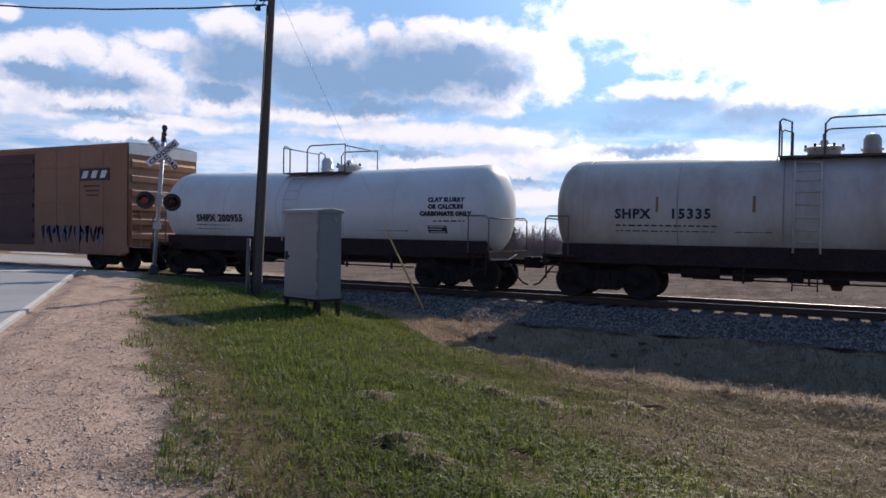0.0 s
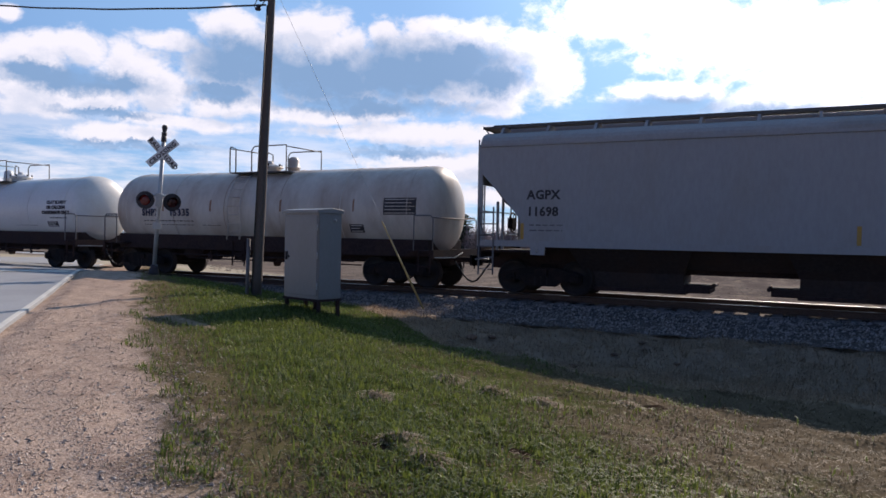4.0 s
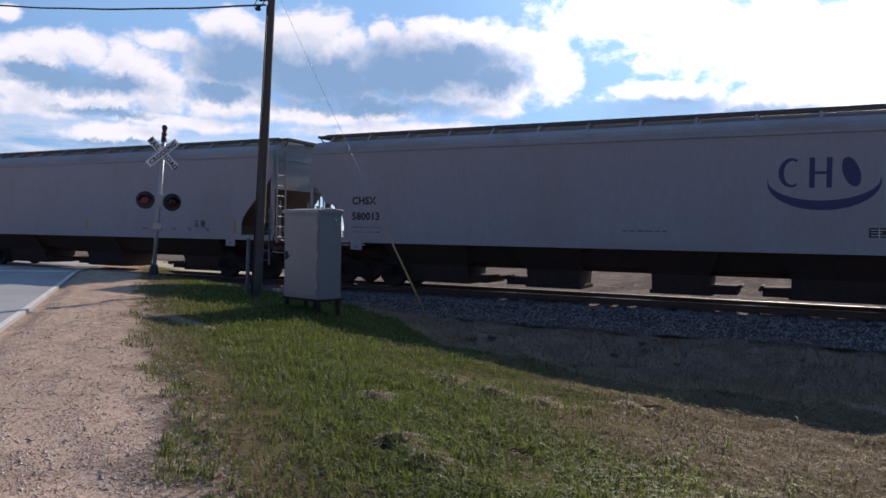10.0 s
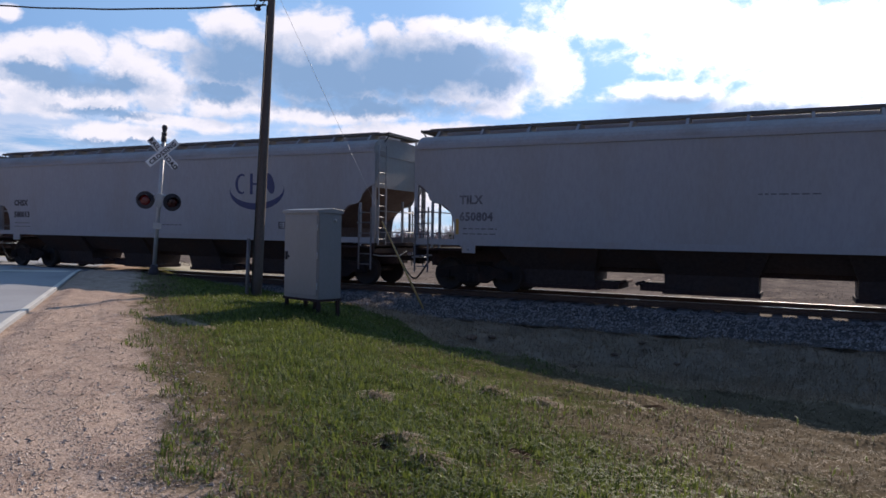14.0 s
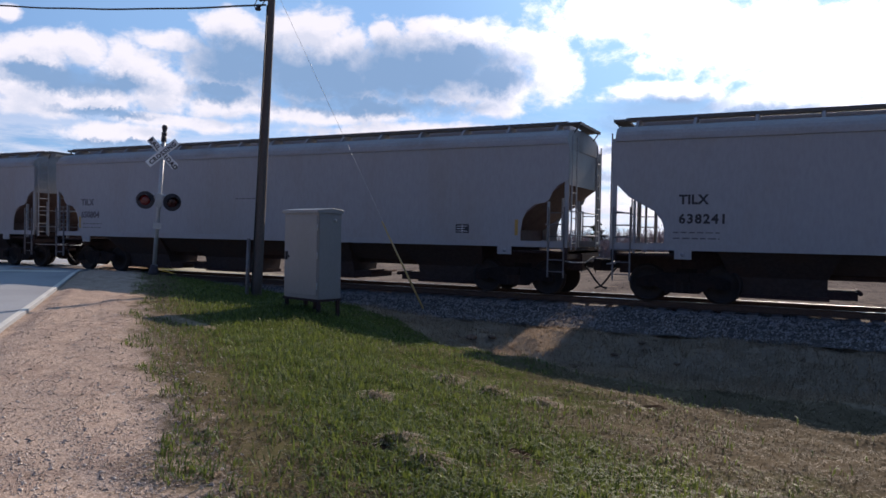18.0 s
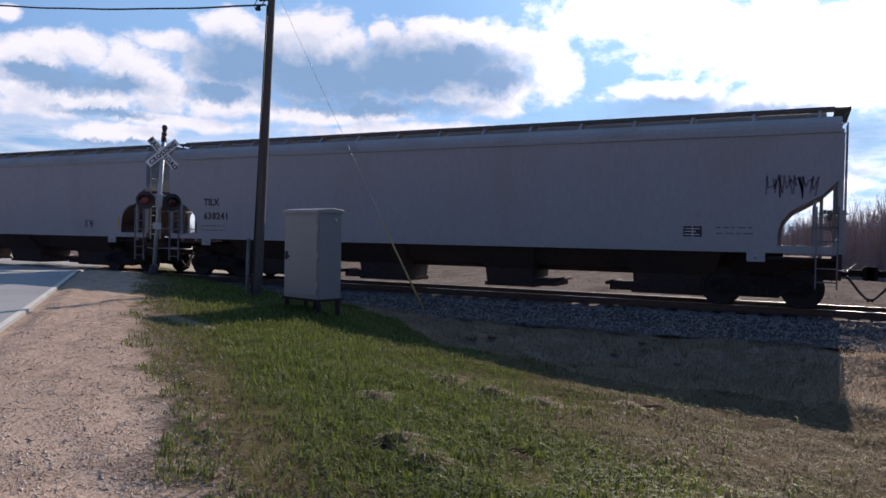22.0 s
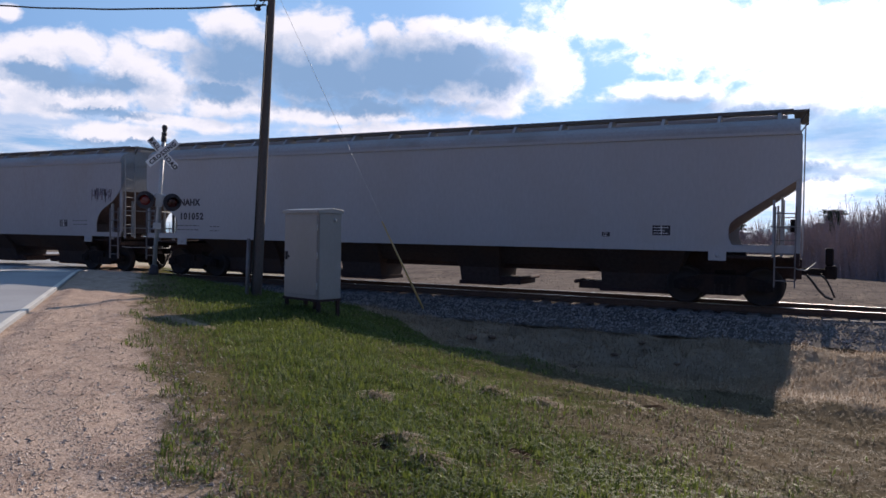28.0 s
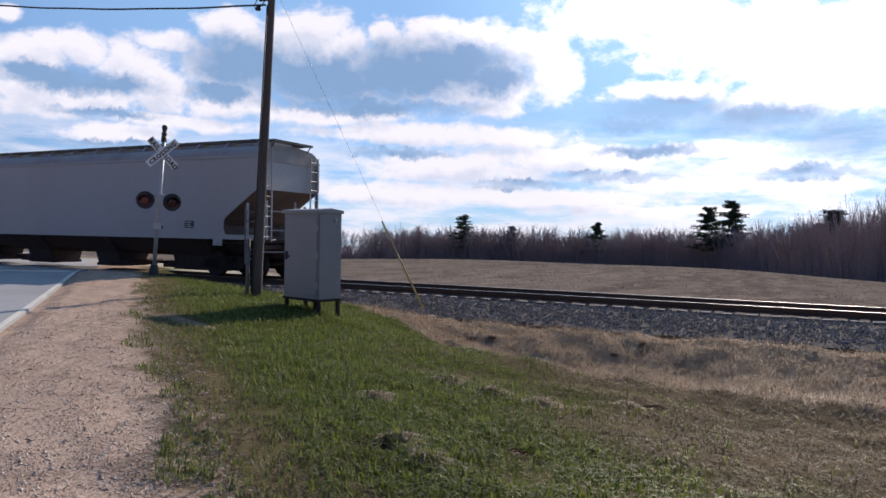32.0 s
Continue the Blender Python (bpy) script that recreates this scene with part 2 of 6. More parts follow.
def lathe(bm, prof, centre, axis="y", seg=24):
    """prof: (along, radius) pairs turned round an axis through centre."""
    c = Vector(centre)
    rings = []
    for h, r in prof:
        ring = []
        for k in range(seg):
            t = 2 * math.pi * k / seg
            ca, sa = r * math.cos(t), r * math.sin(t)
            o = {"y": (ca, h, sa), "x": (h, ca, sa), "z": (ca, sa, h)}[axis]
            ring.append(bm.verts.new(c + Vector(o)))
        rings.append(ring)
    for a, b in zip(rings, rings[1:]):
        for k in range(seg):
            f = bm.faces.new([a[k], a[(k + 1) % seg], b[(k + 1) % seg], b[k]])
            f.smooth = True
    bm.faces.new(rings[0][::-1])
    bm.faces.new(rings[-1])


def finish(bm, name, material):
    bmesh.ops.recalc_face_normals(bm, faces=bm.faces)
    me = bpy.data.meshes.new(name)
    bm.to_mesh(me)
    bm.free()
    me.materials.append(material)
    return me


def part(name, bm, material, parent, label=""):
    ob = new(name, finish(bm, name, material))
    ob.parent = parent
    return tagged(ob, label)


def thing(name, at, label, category, group=""):
    ob = new(name)
    ob.empty_display_size = 0.3
    ob.matrix_basis = at if isinstance(at, Matrix) else pose(*at)
    return tagged(ob, label, category, group)


def bevel(bm, w, seg=1):
    bmesh.ops.bevel(bm, geom=bm.edges[:], offset=w, segments=seg, affect="EDGES", clamp_overlap=True)


def sign_text(words, size, material, parent, at, name="lettering", align="LEFT", spacing=1.0, bold=0.0):
    """Raised lettering in the built-in font; at: its pose on the parent."""
    cu = bpy.data.curves.new(name, "FONT")
    cu.body, cu.size, cu.extrude, cu.align_x, cu.space_character = words, size, 0.004, align, spacing
    cu.resolution_u, cu.offset = 2, bold
    tmp = bpy.data.objects.new("tmp", cu)
    me = bpy.data.meshes.new_from_object(tmp)
    bpy.data.objects.remove(tmp)
    me.materials.clear()
    me.materials.append(material)
    ob = new(name, me)
    ob.parent = parent
    ob.matrix_basis = at
    return ob


# ---- terrain ----
def ease(t):
    t = max(0.0, min(1.0, t))
    return t * t * (3 - 2 * t)


def lerp_table(x, table):
    if x <= table[0][0]:
        return table[0][1]
    for (a, va), (b, vb) in zip(table, table[1:]):
        if x <= b:
            return va + (vb - va) * ease((x - a) / (b - a))
    return table[-1][1]


ROAD_Z = ((-40, 0.0), (-20, 0.08), (-12, 0.20), (-5, 0.30), (-2.6, 0.12), (-1.6, 0.0), (1.6, 0.0), (4, -0.08), (40, -1.5), (120, -5.0), (300, -11.5))


def across(x, y):
    """Metres to the right of the edge between gravel shoulder and grass, seen from the camera towards the crossing."""
    if y > 4:                      # beyond the track the road bends away
        x = x + (y - 4) ** 2 / 95.0
    return 0.6536 * x + 0.7567 * y + 14.85


MOUNDS = ((-3.60, -12.15, 0.22), (-3.05, -12.2, 0.18), (-2.48, -12.15, 0.16), (-5.19, -8.04, 0.18), (-3.80, -8.32, 0.12), (-1.79, -11.13, 0.13), (-2.62, -14.98, 0.13), (-2.30, -15.2, 0.12), (-3.60, -13.76, 0.12), (-6.26, -6.49, 0.16))


def verge_shift(y):
    """How far the grass draws back from the shoulder's edge near where one stands."""
    return 0.34 * ease((-12.5 - y) / 3.5)


def bank_line(x):
    """Where the mown slope ends and the rough bank beside the ballast begins."""
    return max(-10.75 - 0.6 * x, -9.4)


def ground_z(x, y):
    w = across(x, y)
    road = lerp_table(y, ROAD_Z)
    if y < 0:
        z = road - 0.75 * ease((w + 0.6) / 8.5) if w > -0.6 else road - 0.5 * ease((-w - 10) / 8)
        z += 0.10 * math.exp(-((x + 8.5) ** 2 + (y + 8.4) ** 2) / 1.6)
        z += 0.05 * noise.noise(Vector((x * 0.5, y * 0.5, 0))) * ease(w / 2) + 0.03 * noise.noise(Vector((x * 1.7, y * 1.7, 3)))
        if -1.5 < w < 0.9:                # loose ruts and heaps of gravel along the shoulder
            u = 0.7567 * x - 0.6536 * y
            rut = noise.noise(Vector((u * 0.8, w * 3.2, 5))) + 0.6 * noise.noise(Vector((u * 3.1, w * 4.5, 12)))
            z += 0.030 * rut * ease((w + 1.5) / 0.3) * ease((0.9 - w) / 0.5)
        if w > 3:
            k = ease((w - 3) / 3)
            z += k * (0.10 * noise.noise(Vector((x * 0.9, y * 1.1, 7))) + 0.05 * noise.noise(Vector((x * 2.6, y * 2.6, 17))))
            # a low bench beside the ballast and the ditch below it
            ditch = ease((x + 9) / 4.5)
            z -= ditch * 0.46 * ease((y + 9.3) / 2.8) * ease((-3.7 - y) / 2.5)
            z += ease((y - bank_line(x)) / 0.8) * (0.07 * noise.noise(Vector((x * 1.3, y * 1.6, 27))) + 0.04 * noise.noise(Vector((x * 3.3, y * 3.7, 8))))
    else:
        field = -0.55 - 0.038 * max(0, y - 3) + 1.3 * math.exp(-((x + 27) / 33) ** 4 - ((y - 70) / 40) ** 2)
        z = field + (road - field) * ease(1 - max(w, -w - 10) / 9.0)
        z += 0.12 * noise.noise(Vector((x * 0.06, y * 0.06, 1)))
    if -16 < y < -6 and -7 < x < 0:
        for mx, my, r in MOUNDS:
            d = ((x - mx) / 1.2) ** 2 + (y - my) ** 2
            if d < 4 * r * r:
                z += 0.55 * r * math.exp(-2.2 * d / (r * r))
    k = ease(1 - (abs(y) - 1.8) / 2.0) * ease((w - 0.6) / 2.0)      # under the ballast
    if w < -9:
        k = ease(1 - (abs(y) - 1.8) / 2.0) * ease((-w - 10) / 2.0)
    return z + (min(z, -0.62) - z) * k - (0.06 if w < -1.55 and w > -9.2 else 0.0)


def axis_steps(fine0, fine1, step, far0, far1):
    out = list(np.arange(fine0, fine1 + 1e-6, step))
    s, v = step, fine1
    while v < far1:
        s *= 1.28
        v += s
        out.append(min(v, far1))
    s, v = step, fine0
    left = []
    while v > far0:
        s *= 1.28
        v -= s
        left.append(max(v, far0))
    return left[::-1] + out


def grid_mesh(name, xs, ys, fn, material):
    verts = [(x, y, fn(x, y)) for y in ys for x in xs]
    n = len(xs)
    faces = [(j * n + i, j * n + i + 1, (j + 1) * n + i + 1, (j + 1) * n + i) for j in range(len(ys) - 1) for i in range(n - 1)]
    me = bpy.data.meshes.new(name)
    me.from_pydata(verts, [], faces)
    me.polygons.foreach_set("use_smooth", [True] * len(faces))
    me.materials.append(material)
    return new(name, me)


def across_nodes(g, x, y):
    """The same measure as across(), in nodes, on the near side of the track."""
    return g.math("ADD", g.math("MULTIPLY_ADD", x, 0.6536, 14.85), g.math("MULTIPLY", y, 0.7567))


# trodden or scalped strips in the grass: place, direction, half length, half width
BARE = ((-9.0, -11.25, 0.966, -0.26, 1.3, 0.22),)


# scars of dark bare soil: place, half length, half width
SOIL = ((-2.05, -14.36, 0.24, 0.10), (-1.80, -14.50, 0.16, 0.08), (-1.55, -10.85, 0.16, 0.1), (-3.2, -11.5, 0.2, 0.1), (-2.75, -15.2, 0.2, 0.08))


def soil_scar(x, y):
    return min(((x - px) / la) ** 2 + ((y - py) / lb) ** 2 for px, py, la, lb in SOIL)


def bare_patch(x, y):
    best = 9.0
    for px, py, ux, uy, la, lb in BARE:
        u, v = ((x - px) * ux + (y - py) * uy) / la, ((y - py) * ux - (x - px) * uy) / lb
        best = min(best, u * u + v * v)
    return best


def ground_material():
    m = bpy.data.materials.new("ground_cover")
    m.use_nodes = True
    g = Graph(m.node_tree)
    co = g.add("ShaderNodeTexCoord").outputs["Object"]
    sep = g.add("ShaderNodeSeparateXYZ")
    g.put(sep.inputs[0], co)
    x, y = sep.outputs[0], sep.outputs[1]
    w = across_nodes(g, x, y)
    n_big = g.noise(co, 0.55, 5, 0.6)
    n_mid = g.noise(co, 2.6, 5, 0.65)
    n_fine = g.noise(co, 26, 4, 0.7)
    n_grit = g.noise(co, 60, 3, 0.7)
    green = g.mix(n_fine, (0.028, 0.038, 0.010), (0.10, 0.115, 0.030))
    straw = g.mix(n_fine, (0.16, 0.118, 0.082), (0.48, 0.375, 0.27))
    dirt = g.mix(n_fine, (0.07, 0.045, 0.032), (0.16, 0.11, 0.08))
    # green by the shoulder, dry towards the ditch
    dry = g.math("ADD", g.math("MULTIPLY", w, 0.13), g.math("MULTIPLY", g.math("SUBTRACT", n_big, 0.5), 1.6))
    dry = g.math("ADD", dry, g.math("MULTIPLY", g.math("SUBTRACT", n_mid, 0.5), 0.9))
    dry = g.math("ADD", dry, g.math("MULTIPLY", g.math("ADD", x, 6.0), 0.05))
    worn = g.mix(n_fine, (0.062, 0.048, 0.030), (0.20, 0.155, 0.10))
    cover = g.mix(g.ramp(dry, 0.50, 1.0), green, worn)
    bank = g.math("SUBTRACT", y, g.math("MAXIMUM", g.math("MULTIPLY_ADD", x, -0.6, -10.75), -9.4))
    bank = g.math("ADD", bank, g.math("MULTIPLY", g.math("SUBTRACT", n_mid, 0.5), 1.2))
    cover = g.mix(g.ramp(bank, -0.15, 0.25), cover, straw)
    for px, py, ux, uy, la, lb in BARE:
        dx, dy = g.math("SUBTRACT", x, px), g.math("SUBTRACT", y, py)
        u = g.math("ADD", g.math("MULTIPLY", dx, ux / la), g.math("MULTIPLY", dy, uy / la))
        v = g.math("ADD", g.math("MULTIPLY", dx, -uy / lb), g.math("MULTIPLY", dy, ux / lb))
        q = g.math("ADD", g.math("MULTIPLY", u, u), g.math("MULTIPLY", v, v))
        q = g.math("ADD", q, g.math("MULTIPLY", g.math("SUBTRACT", n_mid, 0.5), 1.6))
        cover = g.mix(g.ramp(q, 1.2, 0.5), cover, straw)
    for px, py, la, lb in SOIL:
        q = g.math("ADD", g.math("POWER", g.math("DIVIDE", g.math("SUBTRACT", x, px), la), 2.0), g.math("POWER", g.math("DIVIDE", g.math("SUBTRACT", y, py), lb), 2.0))
        q = g.math("ADD", q, g.math("MULTIPLY", g.math("SUBTRACT", n_mid, 0.5), 1.6))
        cover = g.mix(g.ramp(q, 1.3, 0.5), cover, (0.035, 0.024, 0.017))
    cover = g.mix(g.math("MULTIPLY", g.ramp(n_mid, 0.56, 0.7), 0.35), cover, dirt)
    gravel = g.mix(g.ramp(n_grit, 0.3, 0.7), (0.29, 0.205, 0.155), (0.62, 0.475, 0.375))
    gravel = g.mix(g.math("MULTIPLY", g.ramp(n_fine, 0.50, 0.64), 0.6), gravel, (0.18, 0.125, 0.09))
    gravel = g.mix(g.math("MULTIPLY", g.ramp(n_mid, 0.48, 0.66), 0.6), gravel, (0.25, 0.175, 0.14))
    edge = g.math("ADD", w, g.math("MULTIPLY", g.math("SUBTRACT", n_mid, 0.5), 1.6))
    edge = g.math("SUBTRACT", edge, g.math("MULTIPLY", g.ramp(y, -12.5, -16.0), 0.34))
    fringe = g.mix(n_fine, (0.06, 0.044, 0.026), (0.22, 0.165, 0.105))      # dead grass and grit along the shoulder
    cover = g.mix(g.math("MULTIPLY", g.ramp(edge, 1.3, 0.2), 0.85), cover, fringe)
    near = g.mix(g.ramp(edge, -0.35, 0.25), gravel, cover)
    field = g.mix(g.ramp(g.noise(g.scale(co, (1.0, 0.22, 1)), 0.5, 6, 0.7), 0.40, 0.60), (0.125, 0.102, 0.088), (0.20, 0.165, 0.138))
    field = g.mix(g.math("MULTIPLY", n_mid, 0.4), field, (0.11, 0.09, 0.078))
    stubble = g.noise(g.scale(co, (0.5, 0.12, 1)), 2.2, 7, 0.75)
    field = g.mix(g.math("MULTIPLY", g.ramp(stubble, 0.53, 0.60), 0.7), field, (0.27, 0.215, 0.165))
    verge = g.mix(n_fine, (0.30, 0.26, 0.19), (0.52, 0.46, 0.35))      # pale dead grass along the far side of the track
    field = g.mix(g.ramp(g.math("ADD", y, g.math("MULTIPLY", n_big, 6.0)), 14.0, 9.0), field, verge)
    col = g.mix(g.ramp(y, 1.5, 4.0), near, field)
    bs = g.add("ShaderNodeBsdfPrincipled")
    g.put(bs.inputs["Base Color"], col)
    bs.inputs["Roughness"].default_value = 1.0
    bs.inputs["Specular IOR Level"].default_value = 0.0
    bp = g.add("ShaderNodeBump")
    bp.inputs["Strength"].default_value = 0.6
    bp.inputs["Distance"].default_value = 0.02
    g.put(bp.inputs["Height"], g.math("ADD", g.math("MULTIPLY", g.math("ADD", n_fine, n_grit), 0.6), g.math("MULTIPLY", n_mid, 0.8)))
    g.l.new(bp.outputs[0], bs.inputs["Normal"])
    out = g.add("ShaderNodeOutputMaterial")
    g.l.new(bs.outputs[0], out.inputs[0])
    return m


GROUND = ground_material()
ground = grid_mesh("ground", axis_steps(-26, 7, 0.14, -2500, 2500), axis_steps(-20, -1, 0.14, -2500, 2500), ground_z, GROUND)
tagged(ground, "patchy spring grass, gravel shoulder and stubble field", "ground", kind="structure")

ASPHALT = surface("asphalt", (0.30, 0.30, 0.305), 0.8, 0, 0.22, 0.35, 60, 0.3, (0.22, 0.22, 0.225), 0.6)
ROADLINE = surface("road_paint", (0.60, 0.57, 0.50), 0.7, 0, 0.12, 1.5, 40, 0.15, (0.36, 0.35, 0.33), 0.5)


def road_point(s, v):
    """s metres along the road from the crossing's edge line, v metres to its right of the painted edge line."""
    # foot of the edge line on the track is (-25.3, 0); it runs along (-0.757, 0.654)
    x, y = -25.34 - 0.7567 * s + 0.6536 * v, 0.6536 * s + 0.7567 * v
    if y > 4:
        x -= (y - 4) ** 2 / 95.0
    return x, y


def strip(name, s0, s1, ds, v0, v1, lift, material, label, category):
    bm = bmesh.new()
    n = max(1, int((s1 - s0) / ds))
    rows = []
    for i in range(n + 1):
        s = s0 + (s1 - s0) * i / n
        row = []
        for v in (v0, (v0 + v1) / 2, v1):
            x, y = road_point(s, v)
            row.append(bm.verts.new((x, y, lerp_table(y, ROAD_Z) + lift)))
        rows.append(row)
    for a, b in zip(rows, rows[1:]):
        for k in range(2):
            bm.faces.new([a[k], a[k + 1], b[k + 1], b[k]])
    ext = bmesh.ops.extrude_face_region(bm, geom=bm.faces[:])
    bmesh.ops.translate(bm, verts=[e for e in ext["geom"] if isinstance(e, bmesh.types.BMVert)], vec=(0, 0, -0.05 if lift < 0.02 else -0.004))
    ob = new(name, finish(bm, name, material))
    return tagged(ob, label, category, kind="structure")


strip("road", -40, -1.1, 1.0, -7.0, -0.055, 0.0, ASPHALT, "grey weathered asphalt country road", "road")
strip("road_beyond", 1.3, 60, 1.0, -7.0, 0.22, 0.0, ASPHALT, "grey asphalt road bending away past the tracks", "road")
strip("edge_line", -40, -3.0, 1.0, -0.165, -0.07, 0.006, ROADLINE, "worn white painted edge line", "road marking")
strip("edge_line_beyond", 2.4, 60, 1.0, -0.07, 0.07, 0.006, ROADLINE, "white painted edge line past the tracks", "road marking")


# ---- track ----
def make_track():
    track = thing("railway_track", (0, 0, 0), "single railway track on timber ties and stone ballast", "railway track")
    track["kind"] = "structure"
    for side in (-1, 1):
        y = side * 0.755
        bm = bmesh.new()
        prism(bm, [(y - 0.07, -0.17), (y + 0.07, -0.17), (y + 0.07, -0.158), (y + 0.012, -0.14), (y + 0.012, -0.045), (y + 0.035, -0.03), (y + 0.035, -0.006), (y - 0.035, -0.006), (y - 0.035, -0.03), (y - 0.012, -0.045), (y - 0.012, -0.14), (y - 0.07, -0.158)], -160, 120)
        rail = part("rail", bm, RAIL, track, "rusty steel rail")
        bm = bmesh.new()
        prism(bm, [(y - 0.033, -0.006), (y + 0.033, -0.006), (y + 0.028, 0.0), (y - 0.028, 0.0)], -160, 120)
        part("rail_head", bm, RAIL_TOP, rail, "bright worn running surface")
    rnd = random.Random(4)
    meshes = []
    for k in range(5):
        bm = bmesh.new()
        box(bm, -0.115, 0.115, -1.3, 1.3, -0.17, 0)
        for v in bm.verts:
            v.co += Vector((rnd.uniform(-0.012, 0.012), rnd.uniform(-0.03, 0.03), rnd.uniform(-0.01, 0.008)))
        bevel(bm, 0.012)
        meshes.append(finish(bm, "tie", TIE))
    far = bmesh.new()
    for i in range(-150, 60):
        x = i * 0.52 + rnd.uniform(-0.04, 0.04)
        if -37.4 < x < -24.5:
            continue
        if -24.5 < x < 11:
            ob = new("tie", rnd.choice(meshes))
            ob.parent = track
            ob.matrix_basis = pose(x, rnd.uniform(-0.04, 0.04), -0.168, 0, 0, rnd.uniform(-1.5, 1.5))
        else:
            box(far, x - 0.115, x + 0.115, -1.3, 1.3, -0.33, -0.17)
    ob = part("far_ties", far, TIE, track)
    ob["kind"] = "stuff"


make_track()
STONE = surface("ballast_stone", (0.135, 0.115, 0.10), 0.95, 0, 0.5, 6, 30, 0.35, (0.055, 0.05, 0.048), 0.6, spec=0.05)


def ballast_z(y):
    a = abs(y)
    return lerp_linear(a, ((0, -0.235), (1.55, -0.24), (2.0, -0.27), (3.5, -0.53)))


def lerp_linear(x, table):
    for (a, va), (b, vb) in zip(table, table[1:]):
        if x <= b:
            return va + (vb - va) * (x - a) / (b - a)
    return table[-1][1]


def make_ballast():
    xs = list(np.arange(-24.2, 11, 0.22)) + list(np.arange(11, 121, 2.0))
    ys = [-3.5, -3.1, -2.8, -2.5, -2.2, -2.0, -1.8, -1.55, -1.3, -1, -0.6, -0.3, 0, 0.3, 0.6, 1, 1.3, 1.55, 2.0, 2.8, 3.5]
    rough = lambda x, y: ballast_z(y) + 0.05 * noise.noise(Vector((x * 3.1, y * 3.1, 2))) + (0.05 * noise.noise(Vector((x * 0.7, y * 0.7, 9))) if abs(y) > 1.6 else 0)
    ob = grid_mesh("ballast", xs, ys, rough, STONE)
    tagged(ob, "grey crushed-stone ballast bed under the track", "ballast", kind="structure")
    ob = grid_mesh("ballast_far", list(np.arange(-160, -36.6, 2.0)), ys, rough, STONE)
    tagged(ob, "grey crushed-stone ballast past the crossing", "ballast", kind="structure")
    rnd = np.random.RandomState(5)
    n = 26000
    x = rnd.uniform(-23, 7, n)
    y = -rnd.uniform(0.9, 3.45, n)
    r = rnd.uniform(0.014, 0.034, n)
    base = np.array([(1, 0, 0), (-1, 0, 0), (0, 1, 0), (0, -1, 0), (0, 0, 1), (0, 0, -1)], float)
    faces0 = np.array([(0, 2, 4), (2, 1, 4), (1, 3, 4), (3, 0, 4), (2, 0, 5), (1, 2, 5), (3, 1, 5), (0, 3, 5)])
    verts = base[None] * r[:, None, None] * rnd.uniform(0.55, 1.3, (n, 6, 1))
    a = rnd.uniform(0, 6.28, n)
    ca, sa = np.cos(a), np.sin(a)
    vx = verts[:, :, 0] * ca[:, None] - verts[:, :, 1] * sa[:, None] + verts[:, :, 2] * 0.3
    vy = verts[:, :, 0] * sa[:, None] + verts[:, :, 1] * ca[:, None]
    z = np.array([rough(p, q) for p, q in zip(x, y)])
    co = np.stack([vx + x[:, None], vy + y[:, None], verts[:, :, 2] + z[:, None] + 0.4 * r[:, None]], -1).reshape(-1, 3)
    fs = (faces0[None] + (np.arange(n) * 6)[:, None, None]).reshape(-1, 3)
    me = bpy.data.meshes.new("ballast_stones")
    me.from_pydata(co.tolist(), [], fs.tolist())
    me.materials.append(STONE_LOOSE)
    ob = new("ballast_stones", me)
    tagged(ob, "loose grey crushed stones beside the rail", "stones", kind="stuff")


def island_material(name, dark, light, rough=0.9):
    m = bpy.data.materials.new(name)
    m.use_nodes = True
    g = Graph(m.node_tree)
    rnd = g.add("ShaderNodeNewGeometry").outputs["Random Per Island"]
    co = g.add("ShaderNodeTexCoord").outputs["Object"]
    n = g.noise(co, 30, 3, 0.6)
    col = g.mix(rnd, dark, light)
    col = g.mix(g.math("MULTIPLY", n, 0.5), col, tuple(c * 0.6 for c in dark))
    bs = g.add("ShaderNodeBsdfPrincipled")
    g.put(bs.inputs["Base Color"], col)
    bs.inputs["Roughness"].default_value = rough
    bs.inputs["Specular IOR Level"].default_value = 0.15
    out = g.add("ShaderNodeOutputMaterial")
    g.l.new(bs.outputs[0], out.inputs[0])
    return m


STONE_LOOSE = island_material("loose_stone", (0.14, 0.118, 0.10), (0.54, 0.475, 0.42))
make_ballast()


# ---- the train ----
def travel(t):
    """Metres the train has run along -x, counted from 16 s."""
    k = t - 16.0
    return 3.911097 * k - 0.01296808 * k ** 2 + 0.00025634 * k ** 3 + 0.00001738985 * k ** 4


SIDE = 1.6
CARS = []        # (car, place along the train)
WHEELSETS = []   # (wheelset, place on its car, height)


def side_frame_bm(side):
    bm = bmesh.new()
    y0, y1 = (side * 0.93, side * 1.08)
    y0, y1 = min(y0, y1), max(y0, y1)
    prism(bm, [(-1.12, 0.38), (-0.98, 0.34), (-0.62, 0.40), (-0.40, 0.24), (0.40, 0.24), (0.62, 0.40), (0.98, 0.34), (1.12, 0.38), (1.12, 0.56), (0.98, 0.62), (0.42, 0.74), (-0.42, 0.74), (-0.98, 0.62), (-1.12, 0.56)], y0, y1, "y")
    for ax in (-0.89, 0.89):          # bearing housings
        box(bm, ax - 0.15, ax + 0.15, *sorted((side * 1.08, side * 1.13)), 0.36, 0.60)
    return bm


